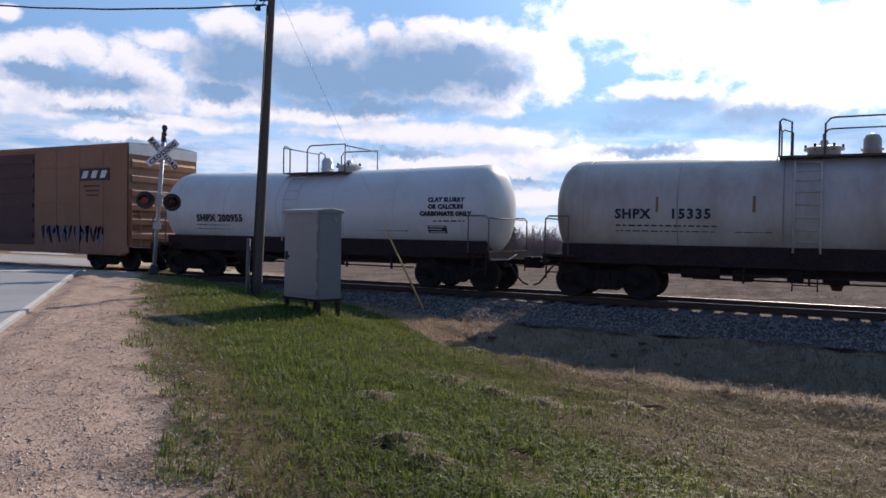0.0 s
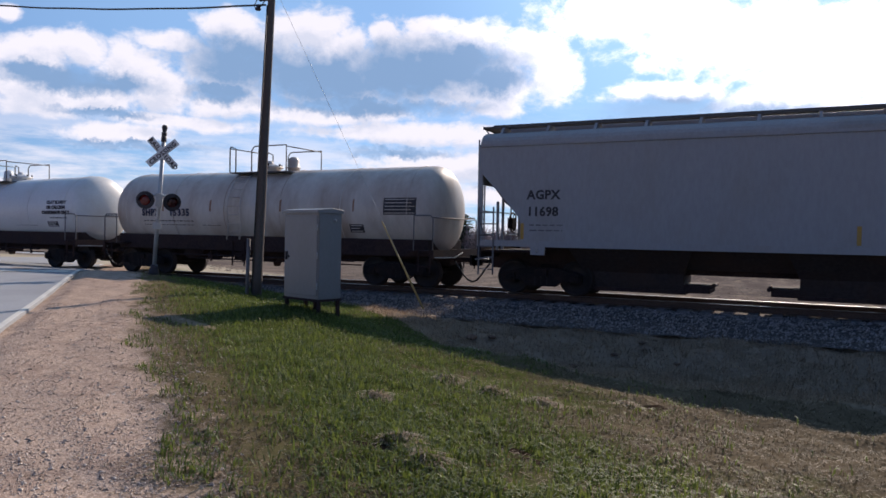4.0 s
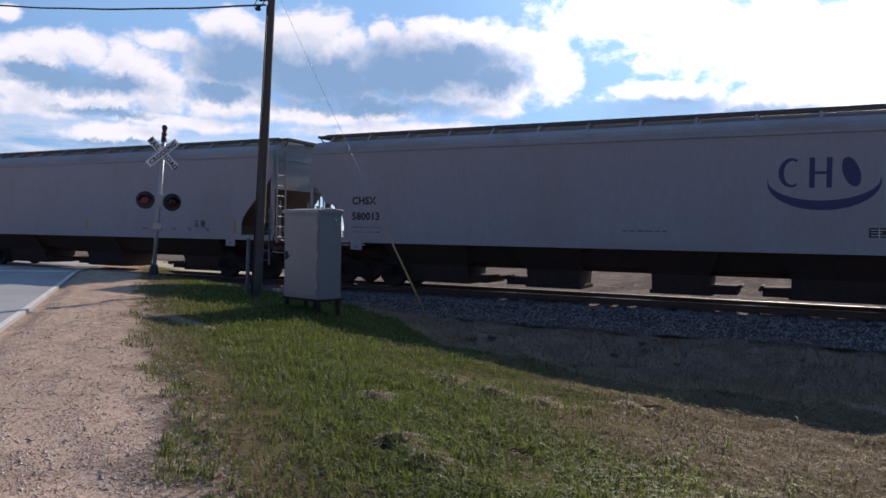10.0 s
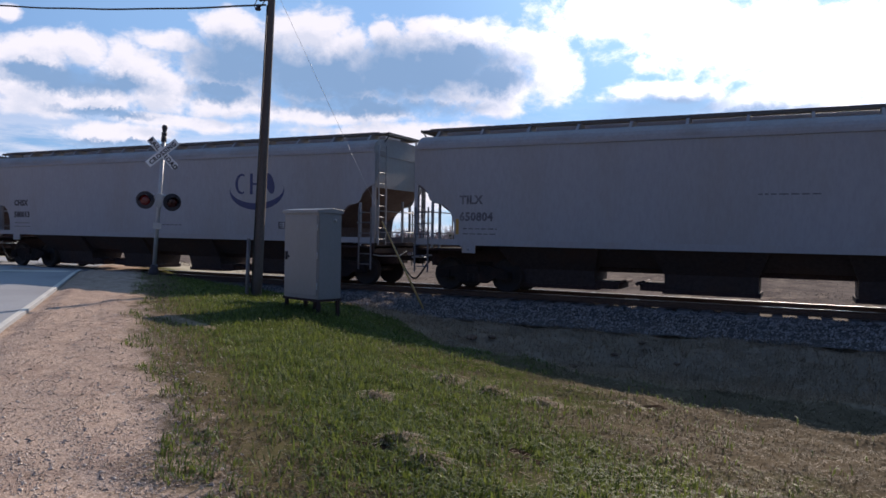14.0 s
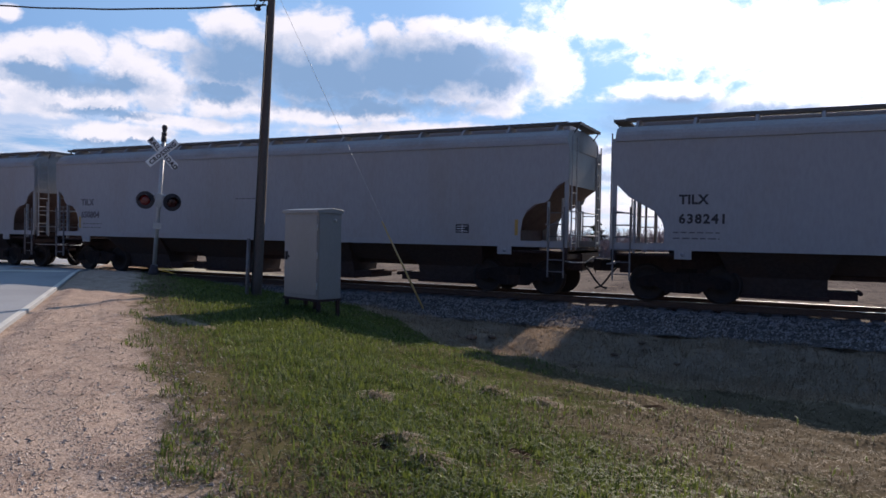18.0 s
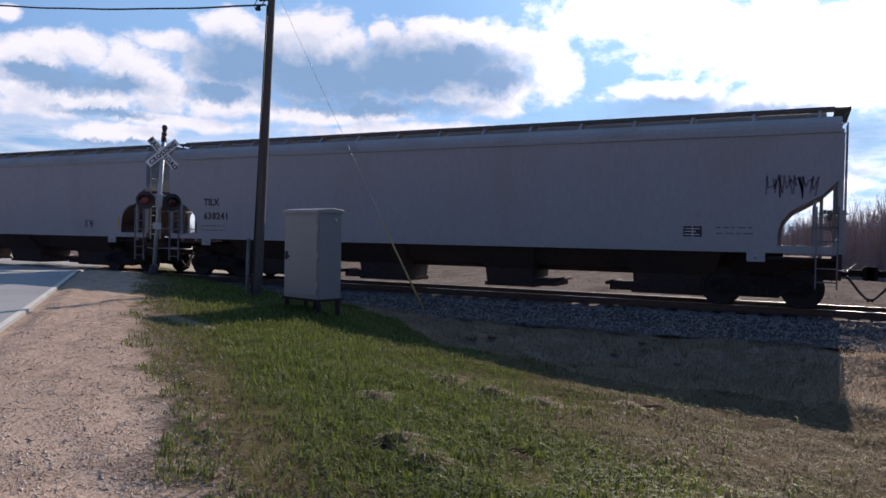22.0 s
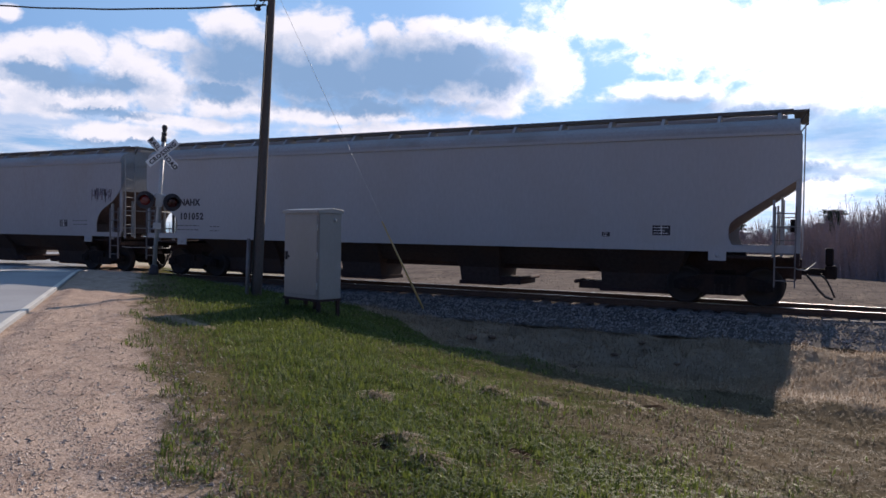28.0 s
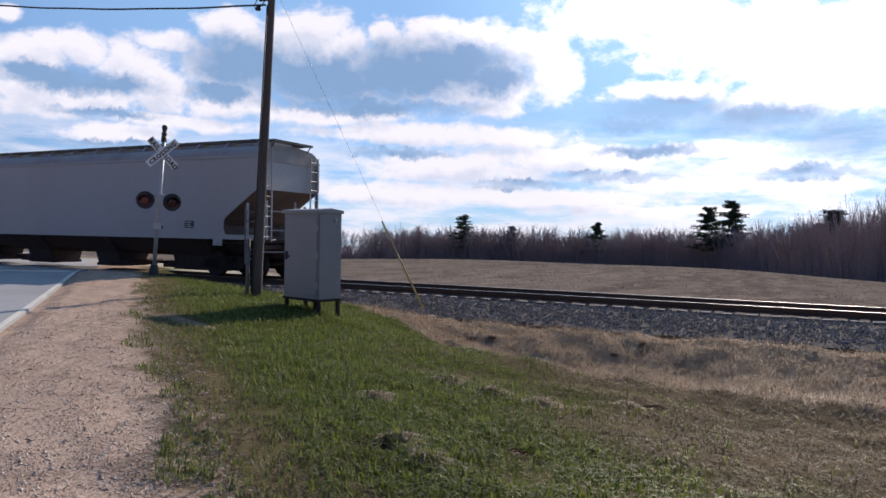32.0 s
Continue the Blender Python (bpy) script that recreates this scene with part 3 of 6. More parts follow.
def make_truck(car, x, kind="roller"):
    truck = new("truck")
    truck.parent = car
    truck.matrix_basis = pose(x, 0, 0)
    for side in (-1, 1):
        sf = part("side_frame", side_frame_bm(side), TRUCK, truck, "cast steel side frame")
        for k in (-0.17, 0.0, 0.17):
            bm = bmesh.new()
            for c in range(5):
                lathe(bm, [(0.26 + c * 0.05, 0.055), (0.285 + c * 0.05, 0.075), (0.31 + c * 0.05, 0.055)], (k, side * 1.02, 0), "z", 8)
            part("coil_spring", bm, WHEEL, sf)
    bm = bmesh.new()
    box(bm, -0.18, 0.18, -1.15, 1.15, 0.52, 0.70)
    box(bm, -0.25, 0.25, -0.35, 0.35, 0.70, 0.82)
    part("bolster", bm, TRUCK, truck)
    for ax in (-0.89, 0.89):
        ws = new("wheelset")
        ws.parent = car
        ws.matrix_basis = pose(x + ax, 0, 0.457)
        bm = bmesh.new()
        tube(bm, (0, -1.12, 0), (0, 1.12, 0), 0.085, seg=12)
        for side in (-1, 1):
            lathe(bm, [(side * 1.10, 0.11), (side * 1.16, 0.09)], (0, 0, 0), "y", 10)
            for k in range(3):
                a = k * 2.094
                box(bm, 0.06 * math.cos(a) - 0.015, 0.06 * math.cos(a) + 0.015, min(side * 1.15, side * 1.175), max(side * 1.15, side * 1.175), 0.06 * math.sin(a) - 0.015, 0.06 * math.sin(a) + 0.015)
        part("axle", bm, TRUCK, ws)
        for side in (-1, 1):
            bm = bmesh.new()
            s = side
            lathe(bm, [(s * 0.685, 0.43), (s * 0.69, 0.483), (s * 0.715, 0.478), (s * 0.73, 0.458), (s * 0.82, 0.453), (s * 0.825, 0.40), (s * 0.79, 0.37), (s * 0.76, 0.25), (s * 0.80, 0.14), (s * 0.84, 0.12), (s * 0.84, 0.05)], (0, 0, 0), "y", 32)
            part("wheel", bm, WHEEL, ws)
        WHEELSETS.append((ws, x + ax))
    return truck


def make_coupler(car, x, way):
    bm = bmesh.new()
    x0, x1 = sorted((x, x + way * 0.72))
    box(bm, x0, x1, -0.09, 0.09, 0.76, 0.92)
    k0, k1 = sorted((x + way * 0.55, x + way * 0.80))
    box(bm, k0, k1, -0.20, 0.16, 0.68, 1.0)
    bevel(bm, 0.03)
    part("coupler", bm, TRUCK, car, "cast steel knuckle coupler")
    bm = bmesh.new()
    pts = [(x + way * 0.15, -0.30, 0.78), (x + way * 0.28, -0.32, 0.62), (x + way * 0.42, -0.32, 0.42), (x + way * 0.56, -0.30, 0.27), (x + way * 0.72, -0.28, 0.21)]
    pipe(bm, pts, 0.028, 7)
    part("air_hose", bm, CABLE, car, "black rubber brake hose")
    bm = bmesh.new()
    pipe(bm, [(x - way * 0.1, -1.45, 0.95), (x + way * 0.12, -1.45, 0.92), (x + way * 0.16, -0.4, 0.90), (x + way * 0.34, -0.2, 1.06)], 0.016, 5)
    part("cut_lever", bm, GALV, car)


def ladder(car, x, y, z0, z1, width, rungs, along, mat, name="ladder"):
    """A ladder with stiles along x (along='x') or y."""
    bm = bmesh.new()
    for k in (0, 1):
        if along == "x":
            beam(bm, (x + k * width, y, z0), (x + k * width, y, z1), 0.05, 0.03)
        else:
            beam(bm, (x, y + k * width, z0), (x, y + k * width, z1), 0.05, 0.03)
    for i in range(rungs):
        z = z0 + (i + 0.5) * (z1 - z0) / rungs
        if along == "x":
            tube(bm, (x, y, z), (x + width, y, z), 0.014, seg=5)
        else:
            tube(bm, (x, y, z), (x, y + width, z), 0.014, seg=5)
    return part(name, bm, mat, car)


def make_hopper(s0, s1, holes, paint, label, curved=False, marks=(), top=3.02, straight=False):
    L = s1 - s0
    h = L / 2
    car = thing("covered_hopper_car", (0, 0, 0), label, "freight car", "cars of the train")
    CARS.append((car, (s0 + s1) / 2))
    e = 0.12                   # the shell stands this far in from the end posts
    # shell: sides, slope sheets
    bm = bmesh.new()
    cz, cut = top - 0.05, 1.75
    prof = [(-h + e, cz), (-h + e, 3.96), (h - e, 3.96), (h - e, cz), (h - 0.80, 2.45), (h - cut, 1.75), (h - cut, 1.42), (-h + cut, 1.42), (-h + cut, 1.75), (-h + 0.80, 2.45)]
    prism(bm, prof, -SIDE + 0.03, SIDE - 0.03, "y")
    part("slope_sheet", bm, SLOPE, car, "dark rusty hopper end sheets")
    # side sheets, proud of the shell
    for side in (-1, 1):
        bm = bmesh.new()
        y0, y1 = sorted((side * (SIDE - 0.03), side * SIDE))
        if curved:
            lo = [(h - 0.003, 3.05), (h - 0.28, 2.92), (h - 0.42, 2.76), (h - 0.50, 2.56), (h - 0.62, 2.47), (h - 0.92, 2.42), (h - 1.12, 2.26), (h - 1.24, 2.02), (h - 1.29, 1.72), (h - 1.29, 1.36)]
        elif straight:
            lo = [(h - 0.003, 3.0), (h - 1.38, 2.06), (h - 1.47, 1.96), (h - 1.50, 1.84), (h - 1.50, 1.64), (h - 1.46, 1.55), (h - 1.40, 1.36)]
        else:
            lo = [(h - 0.003, top), (h - 0.42, top - 0.42), (h - 1.05, 2.24), (h - 1.22, 2.02), (h - 1.29, 1.80), (h - 1.29, 1.36)]
        outline = [(h - 0.003, 3.97)] + lo + [(-a, b) for a, b in lo[::-1]] + [(-h + 0.003, 3.97)]
        prism(bm, outline, y0, y1, "y")
        part("side_sheet", bm, paint, car)
        # top chord
        bm = bmesh.new()
        y0, y1 = sorted((side * (SIDE - 0.02), side * (SIDE + 0.05)))
        box(bm, -h + 0.02, h - 0.02, y0, y1, 3.975, 4.045)
        part("top_chord", bm, paint, car)
        # side sill
        bm = bmesh.new()
        y0, y1 = sorted((side * (SIDE - 0.14), side * (SIDE + 0.012)))
        box(bm, -h, h, y0, y1, 1.30, 1.46)
        part("side_sill", bm, paint, car)
    # roof
    bm = bmesh.new()
    prism(bm, [(-1.59, 4.03), (-1.575, 4.13), (-1.52, 4.22), (-1.42, 4.30), (-1.26, 4.37), (-1.0, 4.42), (-0.5, 4.46), (0, 4.47), (0.5, 4.46), (1.0, 4.42), (1.26, 4.37), (1.42, 4.30), (1.52, 4.22), (1.575, 4.13), (1.59, 4.03), (1.5, 3.9), (-1.5, 3.9)], -h + 0.06, h - 0.06)
    part("roof", bm, ROOF, car, "pale weathered curved roof")
    # end sheets
    for way in (-1, 1):
        bm = bmesh.new()
        x0, x1 = sorted((way * (h - 0.12), way * (h - 0.09)))
        prism(bm, [(-1.55, 2.95), (1.55, 2.95), (1.55, 4.0), (1.5, 4.16), (1.25, 4.32), (0.6, 4.41), (-0.6, 4.41), (-1.25, 4.32), (-1.5, 4.16), (-1.55, 4.0)], x0, x1)
        part("end_sheet", bm, paint, car)
    # hatch trough and running boards
    bm = bmesh.new()
    prism(bm, [(-0.45, 4.36), (0.45, 4.36), (0.45, 4.60), (0.3, 4.66), (-0.3, 4.66), (-0.45, 4.60)], -h + 0.35, h - 0.35)
    hatch = part("hatch_cover", bm, paint, car, "long roof hatch cover")
    for side in (-1, 1):
        bm = bmesh.new()
        y0, y1 = sorted((side * 0.62, side * 1.05))
        box(bm, -h + 0.2, h - 0.2, y0, y1, 4.575, 4.62)
        box(bm, -h + 0.2, h - 0.2, side * 1.05 - 0.012, side * 1.05 + 0.012, 4.555, 4.635)
        part("running_board", bm, BOARD, car, "dark steel roof walkway")
        n = int(L / 1.36)
        for i in range(n + 1):
            x = -h + 0.5 + (L - 1.0) * i / n
            bm = bmesh.new()
            prism(bm, [(side * 0.60, 4.40), (side * 1.30, 4.32), (side * 1.04, 4.575), (side * 0.64, 4.575)], x - 0.035, x + 0.035)
            part("board_bracket", bm, paint, car)
    for way in (-1, 1):
        bm = bmesh.new()
        x0, x1 = sorted((way * (h - 0.2), way * (h + 0.12)))
        box(bm, x0, x1, -1.05, 1.05, 4.56, 4.61)
        box(bm, *sorted((way * (h + 0.10), way * (h + 0.122))), -1.05, 1.05, 4.54, 4.62)
        part("end_walkway", bm, BOARD, car)
        for y in (-0.95, 0.95):
            bm = bmesh.new()
            beam(bm, (way * (h + 0.09), y, 4.56), (way * (h - 0.10), y, 4.30), 0.03)
            part("walkway_brace", bm, BOARD, car)
    # end posts, platforms, ladders
    for way in (-1, 1):
        for side in (-1, 1):
            bm = bmesh.new()
            x0, x1 = sorted((way * (h - 0.11), way * h))
            y0, y1 = sorted((side * (SIDE - 0.11), side * (SIDE - 0.034)))
            box(bm, x0, x1, y0, y1, 1.10, 3.96)
            part("corner_post", bm, paint, car)
        bm = bmesh.new()
        x0, x1 = sorted((way * (h - 1.6), way * h))
        box(bm, x0, x1, -SIDE + 0.1, SIDE - 0.1, 1.14, 1.20)
        box(bm, *sorted((way * (h - 0.12), way * h)), -SIDE, SIDE, 1.0, 1.30)
        part("end_platform", bm, UNDER, car)
        bm = bmesh.new()
        box(bm, *sorted((way * (h - 1.7), way * (h + 0.05))), -0.33, 0.33, 0.66, 1.14)
        part("draft_sill", bm, UNDER, car)
        # side ladder by the corner, with the low steps
        a = way * (h - 0.06) - (0.45 if way > 0 else 0)
        for side in (-1, 1):
            ladder(car, a, side * (SIDE + 0.03), 0.52, 2.35, 0.42, 6, "x", DIM_GREY)
        ladder(car, way * (h + 0.05), -1.45, 1.25, 4.2, 0.42, 9, "y", paint)
        ladder(car, way * (h + 0.05), 1.03, 1.25, 4.2, 0.42, 9, "y", paint)
        # upright struts under the slope sheet
        for y in (-0.75, 0.75, -1.5, 1.5):
            bm = bmesh.new()
            x = way * (h - (0.40 if abs(y) < 1 else 0.55))
            beam(bm, (x, y, 1.2), (x, y, 2.62 if abs(y) < 1 else 2.5), 0.09, 0.05)
            part("end_strut", bm, paint, car)
        for z in (2.25, 1.62):
            bm = bmesh.new()
            tube(bm, (way * (h - 0.02), -1.5, z), (way * (h - 0.02), 1.5, z), 0.02, seg=6)
            part("grab_rail", bm, paint, car)
        for side in (-1, 1):
            bm = bmesh.new()
            for a, b in ((-0.62, -0.03), (-0.62, -0.03)):
                tube(bm, (way * (h + a), side * (SIDE - 0.03), 1.9), (way * (h + b), side * (SIDE - 0.03), 1.9), 0.016, seg=5)
            part("grab_iron", bm, paint, car)
        make_coupler(car, way * h, way)
        make_truck(car, way * (h - 1.66))
        # jacking pad
        for side in (-1, 1):
            bm = bmesh.new()
            y0, y1 = sorted((side * (SIDE - 0.02), side * (SIDE + 0.02)))
            x0, x1 = sorted((way * (h - 1.93), way * (h - 1.54)))
            box(bm, x0, x1, y0, y1, 1.09, 1.40)
            lathe(bm, [(side * (SIDE + 0.005), 0.05), (side * (SIDE + 0.03), 0.05), (side * (SIDE + 0.032), 0.01)], (way * (h - 1.73), 0, 1.20), "y", 10)
            part("jacking_pad", bm, paint, car)
    # discharge bays
    bm = bmesh.new()
    prism(bm, [(-0.32, 0.66), (0.32, 0.66), (0.32, 1.4), (-0.32, 1.4)], -h + 1.2, h - 1.2)
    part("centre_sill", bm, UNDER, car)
    edges = [-h + 2.75] + [v - (s0 + s1) / 2 for pair in holes for v in pair] + [h - 2.75]
    bays = list(zip(edges[0::2], edges[1::2]))
    for nr, (a, b) in enumerate(bays):
        m = (a + b) / 2
        way = -1 if nr % 2 or nr == len(bays) - 1 else 1      # the side on which the gate slides out
        bm = bmesh.new()
        lo, hi = (b - a) / 2, (b - a) / 2 + 0.9
        low = [bm.verts.new((m + sx * lo, sy * 0.60, 0.27)) for sx, sy in ((-1, -1), (1, -1), (1, 1), (-1, 1))]
        mid = [bm.verts.new((m + sx * lo, sy * 0.72, 0.68)) for sx, sy in ((-1, -1), (1, -1), (1, 1), (-1, 1))]
        top = [bm.verts.new((m + sx * (lo + 0.32), sy * 1.50, 1.40)) for sx, sy in ((-1, -1), (1, -1), (1, 1), (-1, 1))]
        for lowr, upr in ((low, mid), (mid, top)):
            for k in range(4):
                bm.faces.new([lowr[k], lowr[(k + 1) % 4], upr[(k + 1) % 4], upr[k]])
        bm.faces.new(low[::-1])
        bm.faces.new(top)
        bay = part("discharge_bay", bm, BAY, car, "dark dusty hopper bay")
        bm = bmesh.new()
        box(bm, m - lo - 0.05, m + lo + 0.05, -0.64, 0.64, 0.17, 0.275)
        box(bm, *sorted((m + way * (lo + 0.62), m + way * (lo - 0.02))), -0.62, 0.62, 0.22, 0.42)
        tube(bm, (m + way * (lo + 0.66), -0.8, 0.40), (m + way * (lo + 0.66), 0.8, 0.40), 0.05, seg=8)
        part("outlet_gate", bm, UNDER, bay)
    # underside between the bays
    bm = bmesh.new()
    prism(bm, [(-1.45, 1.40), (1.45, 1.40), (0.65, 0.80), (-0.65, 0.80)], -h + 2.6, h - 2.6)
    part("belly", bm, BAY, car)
    for m in marks:
        m(car, h)
    return car


def letters(words, x, z, size, mat=None, spacing=1.05):
    def put(car, h):
        sign_text(words, size, mat or BLACK, car, Matrix.Translation((-h + x if x >= 0 else h + x, -SIDE - 0.006, z)) @ pose(0, 0, 0, 90, 0, 0), spacing=spacing, bold=0.011)
    return put


def placard(x, z, w, hh, mat=None, cells=2):
    """A dark data plate with pale bars for its small print."""
    def put(car, h):
        bm = bmesh.new()
        xx = -h + x if x >= 0 else h + x
        box(bm, xx, xx + w, -SIDE - 0.008, -SIDE + 0.002, z, z + hh)
        plate = part("data_plate", bm, mat or BLACK, car)
        bm = bmesh.new()
        for i in range(3):
            box(bm, xx + 0.03, xx + w - 0.05 - 0.08 * (i % 2), -SIDE - 0.011, -SIDE - 0.007, z + hh * (0.18 + 0.28 * i), z + hh * (0.24 + 0.28 * i))
        box(bm, xx + w * 0.48, xx + w * 0.52, -SIDE - 0.012, -SIDE - 0.007, z, z + hh)
        part("print_bar", bm, WHITE, plate)
    return put


def small_print(x, z, w, rows=2):
    def put(car, h):
        bm = bmesh.new()
        xx = -h + x if x >= 0 else h + x
        rnd = random.Random(int(x * 10) + 77)
        for r in range(rows):
            a = xx
            while a < xx + w:
                b = a + rnd.uniform(0.06, 0.2)
                box(bm, a, min(b, xx + w), -SIDE - 0.006, -SIDE + 0.001, z - r * 0.14, z - r * 0.14 + 0.032)
                a = b + 0.05
        part("small_print", bm, FADED, car)["kind"] = "stuff"
    return put


def blob_bm(pts, y):
    """A flat plate 4 mm thick with the outline pts, (x, z) pairs."""
    bm = bmesh.new()
    prism(bm, pts, y - 0.004, y + 0.001, "y")
    return bm


def emblem(x, z, mat):
    """Three upright shapes over a sweeping crescent."""
    def put(car, h):
        xx = -h + x
        arch = [(xx + 0.50 + 0.26 * math.cos(t), z + 0.84 + 0.33 * math.sin(t)) for t in [math.radians(60 + 240 * k / 14) for k in range(15)]]
        arch += [(xx + 0.52 + 0.17 * math.cos(t), z + 0.84 + 0.27 * math.sin(t)) for t in [math.radians(300 - 240 * k / 14) for k in range(15)]]
        em = part("emblem", blob_bm(arch, -SIDE - 0.004), mat, car, "plain dark blue emblem shapes")
        for a, b in ((0.86, 0.97), (1.20, 1.31)):
            part("emblem_bar", blob_bm([(xx + a, z + 0.50), (xx + b, z + 0.50), (xx + b, z + 1.17), (xx + a, z + 1.17)], -SIDE - 0.004), mat, em)
        part("emblem_bar", blob_bm([(xx + 0.97, z + 0.80), (xx + 1.20, z + 0.80), (xx + 1.20, z + 0.86), (xx + 0.97, z + 0.86)], -SIDE - 0.004), mat, em)
        part("emblem_block", blob_bm([(xx + 1.68 + 0.17 * math.cos(t) - 0.08 * math.sin(t), z + 0.84 + 0.33 * math.sin(t)) for t in [k * 0.4488 for k in range(14)]], -SIDE - 0.004), mat, em)
        out, inn = [], []
        for k in range(25):
            a = math.radians(170 + 205 * k / 24)
            t = 0.17 * math.sin(math.pi * k / 24) + 0.01
            c, s_ = math.cos(a), math.sin(a)
            out.append((xx + 1.13 + 1.12 * c, z + 0.62 + 0.62 * s_))
            inn.append((xx + 1.13 + (1.12 - 0.4 * t) * c, z + 0.62 + t + (0.62 - 0.2 * t) * s_))
        part("crescent", blob_bm(out + inn[::-1], -SIDE - 0.004), mat, em)
    return put


def scrawl(x, z, w, hh, strokes, seed, mat):
    """Sprayed strokes with no meaning."""
    def put(car, h):
        rnd = random.Random(seed)
        xx = -h + x
        for k in range(strokes):
            a = xx + w * k / strokes
            pts = [Vector((a + rnd.uniform(-0.06, 0.1) + 0.03 * i, -SIDE - 0.005, z + hh * (abs(math.sin(i * 1.3 + k)) * 0.8 + rnd.uniform(0, 0.2)))) for i in range(6)]
            bm = bmesh.new()
            for p, q in zip(pts, pts[1:]):
                beam(bm, p, q, 0.006, 0.032)
            part("sprayed_stroke", bm, mat, car, "dark sprayed paint stroke")
    return put


def reflectors(xs, z=1.5):
    def put(car, h):
        for x in xs:
            bm = bmesh.new()
            box(bm, -h + x, -h + x + 0.09, -SIDE - 0.006, -SIDE + 0.001, z, z + 0.42)
            part("reflector_strip", bm, REFLECT, car, "faded yellow reflective strip")
    return put


REFLECT = surface("reflector_yellow", (0.45, 0.26, 0.05), 0.5, 0, 0.1, 3, 30, 0.0)
FADED = surface("faded_letters", (0.12, 0.11, 0.12), 0.7, 0, 0.25, 3, 20, 0.0, (0.3, 0.29, 0.28), 0.5)
SPRAY = surface("spray_violet", (0.17, 0.14, 0.17), 0.6, 0, 0.2, 3, 20, 0.0)


def brake_wheel(way, y=0.75, z=2.0):
    def put(car, h):
        bm = bmesh.new()
        x = way * (h - 0.12)
        n = 20
        ring = [(x, y + 0.28 * math.cos(k * 6.2832 / n), z + 0.28 * math.sin(k * 6.2832 / n)) for k in range(n + 1)]
        pipe(bm, ring, 0.02, 6)
        for k in range(5):
            a = k * 1.2566
            beam(bm, (x, y, z), (x, y + 0.27 * math.cos(a), z + 0.27 * math.sin(a)), 0.03, 0.015)
        box(bm, x - 0.12, x + 0.04, y - 0.12, y + 0.12, z - 0.2, z + 0.12)
        part("brake_wheel", bm, TRUCK, car, "dark hand-brake wheel")
    return put


def train_marker(car, h):
    """The flashing end-of-train unit and hanging hose on the last coupler."""
    bm = bmesh.new()
    box(bm, h + 0.55, h + 0.72, -0.18, 0.14, 1.0, 1.42)
    bevel(bm, 0.03)
    part("end_of_train_unit", bm, TRUCK, car, "dark box on the last coupler")
    bm = bmesh.new()
    pipe(bm, [(h + 0.45, -0.28, 0.8), (h + 0.58, -0.3, 0.66), (h + 0.68, -0.3, 0.46), (h + 0.76, -0.3, 0.26)], 0.022, 7)
    part("loose_hose", bm, CABLE, car)


make_hopper(-56.85, -39.05, ((-51.56, -48.93), (-46.92, -43.79)), HOPPER_GREY, "grey covered hopper car with rusty slope sheets", top=3.36, marks=(
    letters("AGPX", 1.42, 2.56, 0.33), letters("11698", 1.42, 2.12, 0.33), small_print(1.5, 1.86, 0.9), placard(-3.31, 1.69, 0.42, 0.22), reflectors((1.25, 9.0, 16.2)), brake_wheel(-1), scrawl(12.0, 1.55, 3.6, 0.12, 5, 3, FADED)))
make_hopper(-37.60, -19.16, ((-32.63, -30.81), (-29.35, -27.43), (-26.02, -24.2)), HOPPER_GREY, "grey covered hopper car with a dark blue emblem", curved=True, marks=(
    letters("CHSX", 1.57, 2.44, 0.31), letters("580013", 1.57, 1.98, 0.31), small_print(1.6, 1.74, 0.95), small_print(9.6, 1.74, 1.1, 1), placard(-3.55, 1.68, 0.38, 0.21), emblem(12.85, 2.27, BLUE), small_print(-3.0, 1.8, 0.8, 2), brake_wheel(-1)))
make_hopper(-17.83, 2.34, ((-12.82, -11.02), (-8.82, -6.72), (-4.82, -2.48)), HOPPER_GREY, "grey covered hopper car with thin faded lettering", curved=True, marks=(
    letters("TILX", 1.44, 2.44, 0.32, FADED), letters("650804", 1.44, 1.98, 0.32, FADED), small_print(1.55, 1.74, 1.0), placard(-3.19, 1.64, 0.40, 0.24), small_print(9.0, 2.62, 1.3, 1), reflectors((1.33, 18.72), 1.6)))
make_hopper(3.46, 23.84, ((8.3, 10.75), (12.4, 15.0), (16.4, 19.15)), HOPPER_GREY, "grey covered hopper car with a sprayed scrawl near one end", marks=(
    letters("TILX", 1.62, 2.42, 0.31), letters("638241", 1.62, 1.96, 0.31, None, 1.2), small_print(1.5, 1.72, 1.05), placard(-3.34, 1.64, 0.42, 0.25), scrawl(18.85, 2.5, 1.0, 0.60, 7, 8, SPRAY), small_print(-2.6, 1.85, 0.8)))
make_hopper(25.14, 45.80, ((30.38, 32.85), (34.26, 36.98), (38.19, 41.11)), HOPPER_LIGHT, "pale grey covered hopper car ending the train", straight=True, marks=(
    letters("NAHX", 1.62, 2.42, 0.31), letters("101052", 1.62, 1.95, 0.31, None, 1.2), small_print(1.5, 1.72, 1.0), placard(-3.23, 1.66, 0.42, 0.24), placard(-4.47, 1.61, 0.2, 0.11), small_print(3.0, 1.7, 0.4), brake_wheel(1), train_marker))


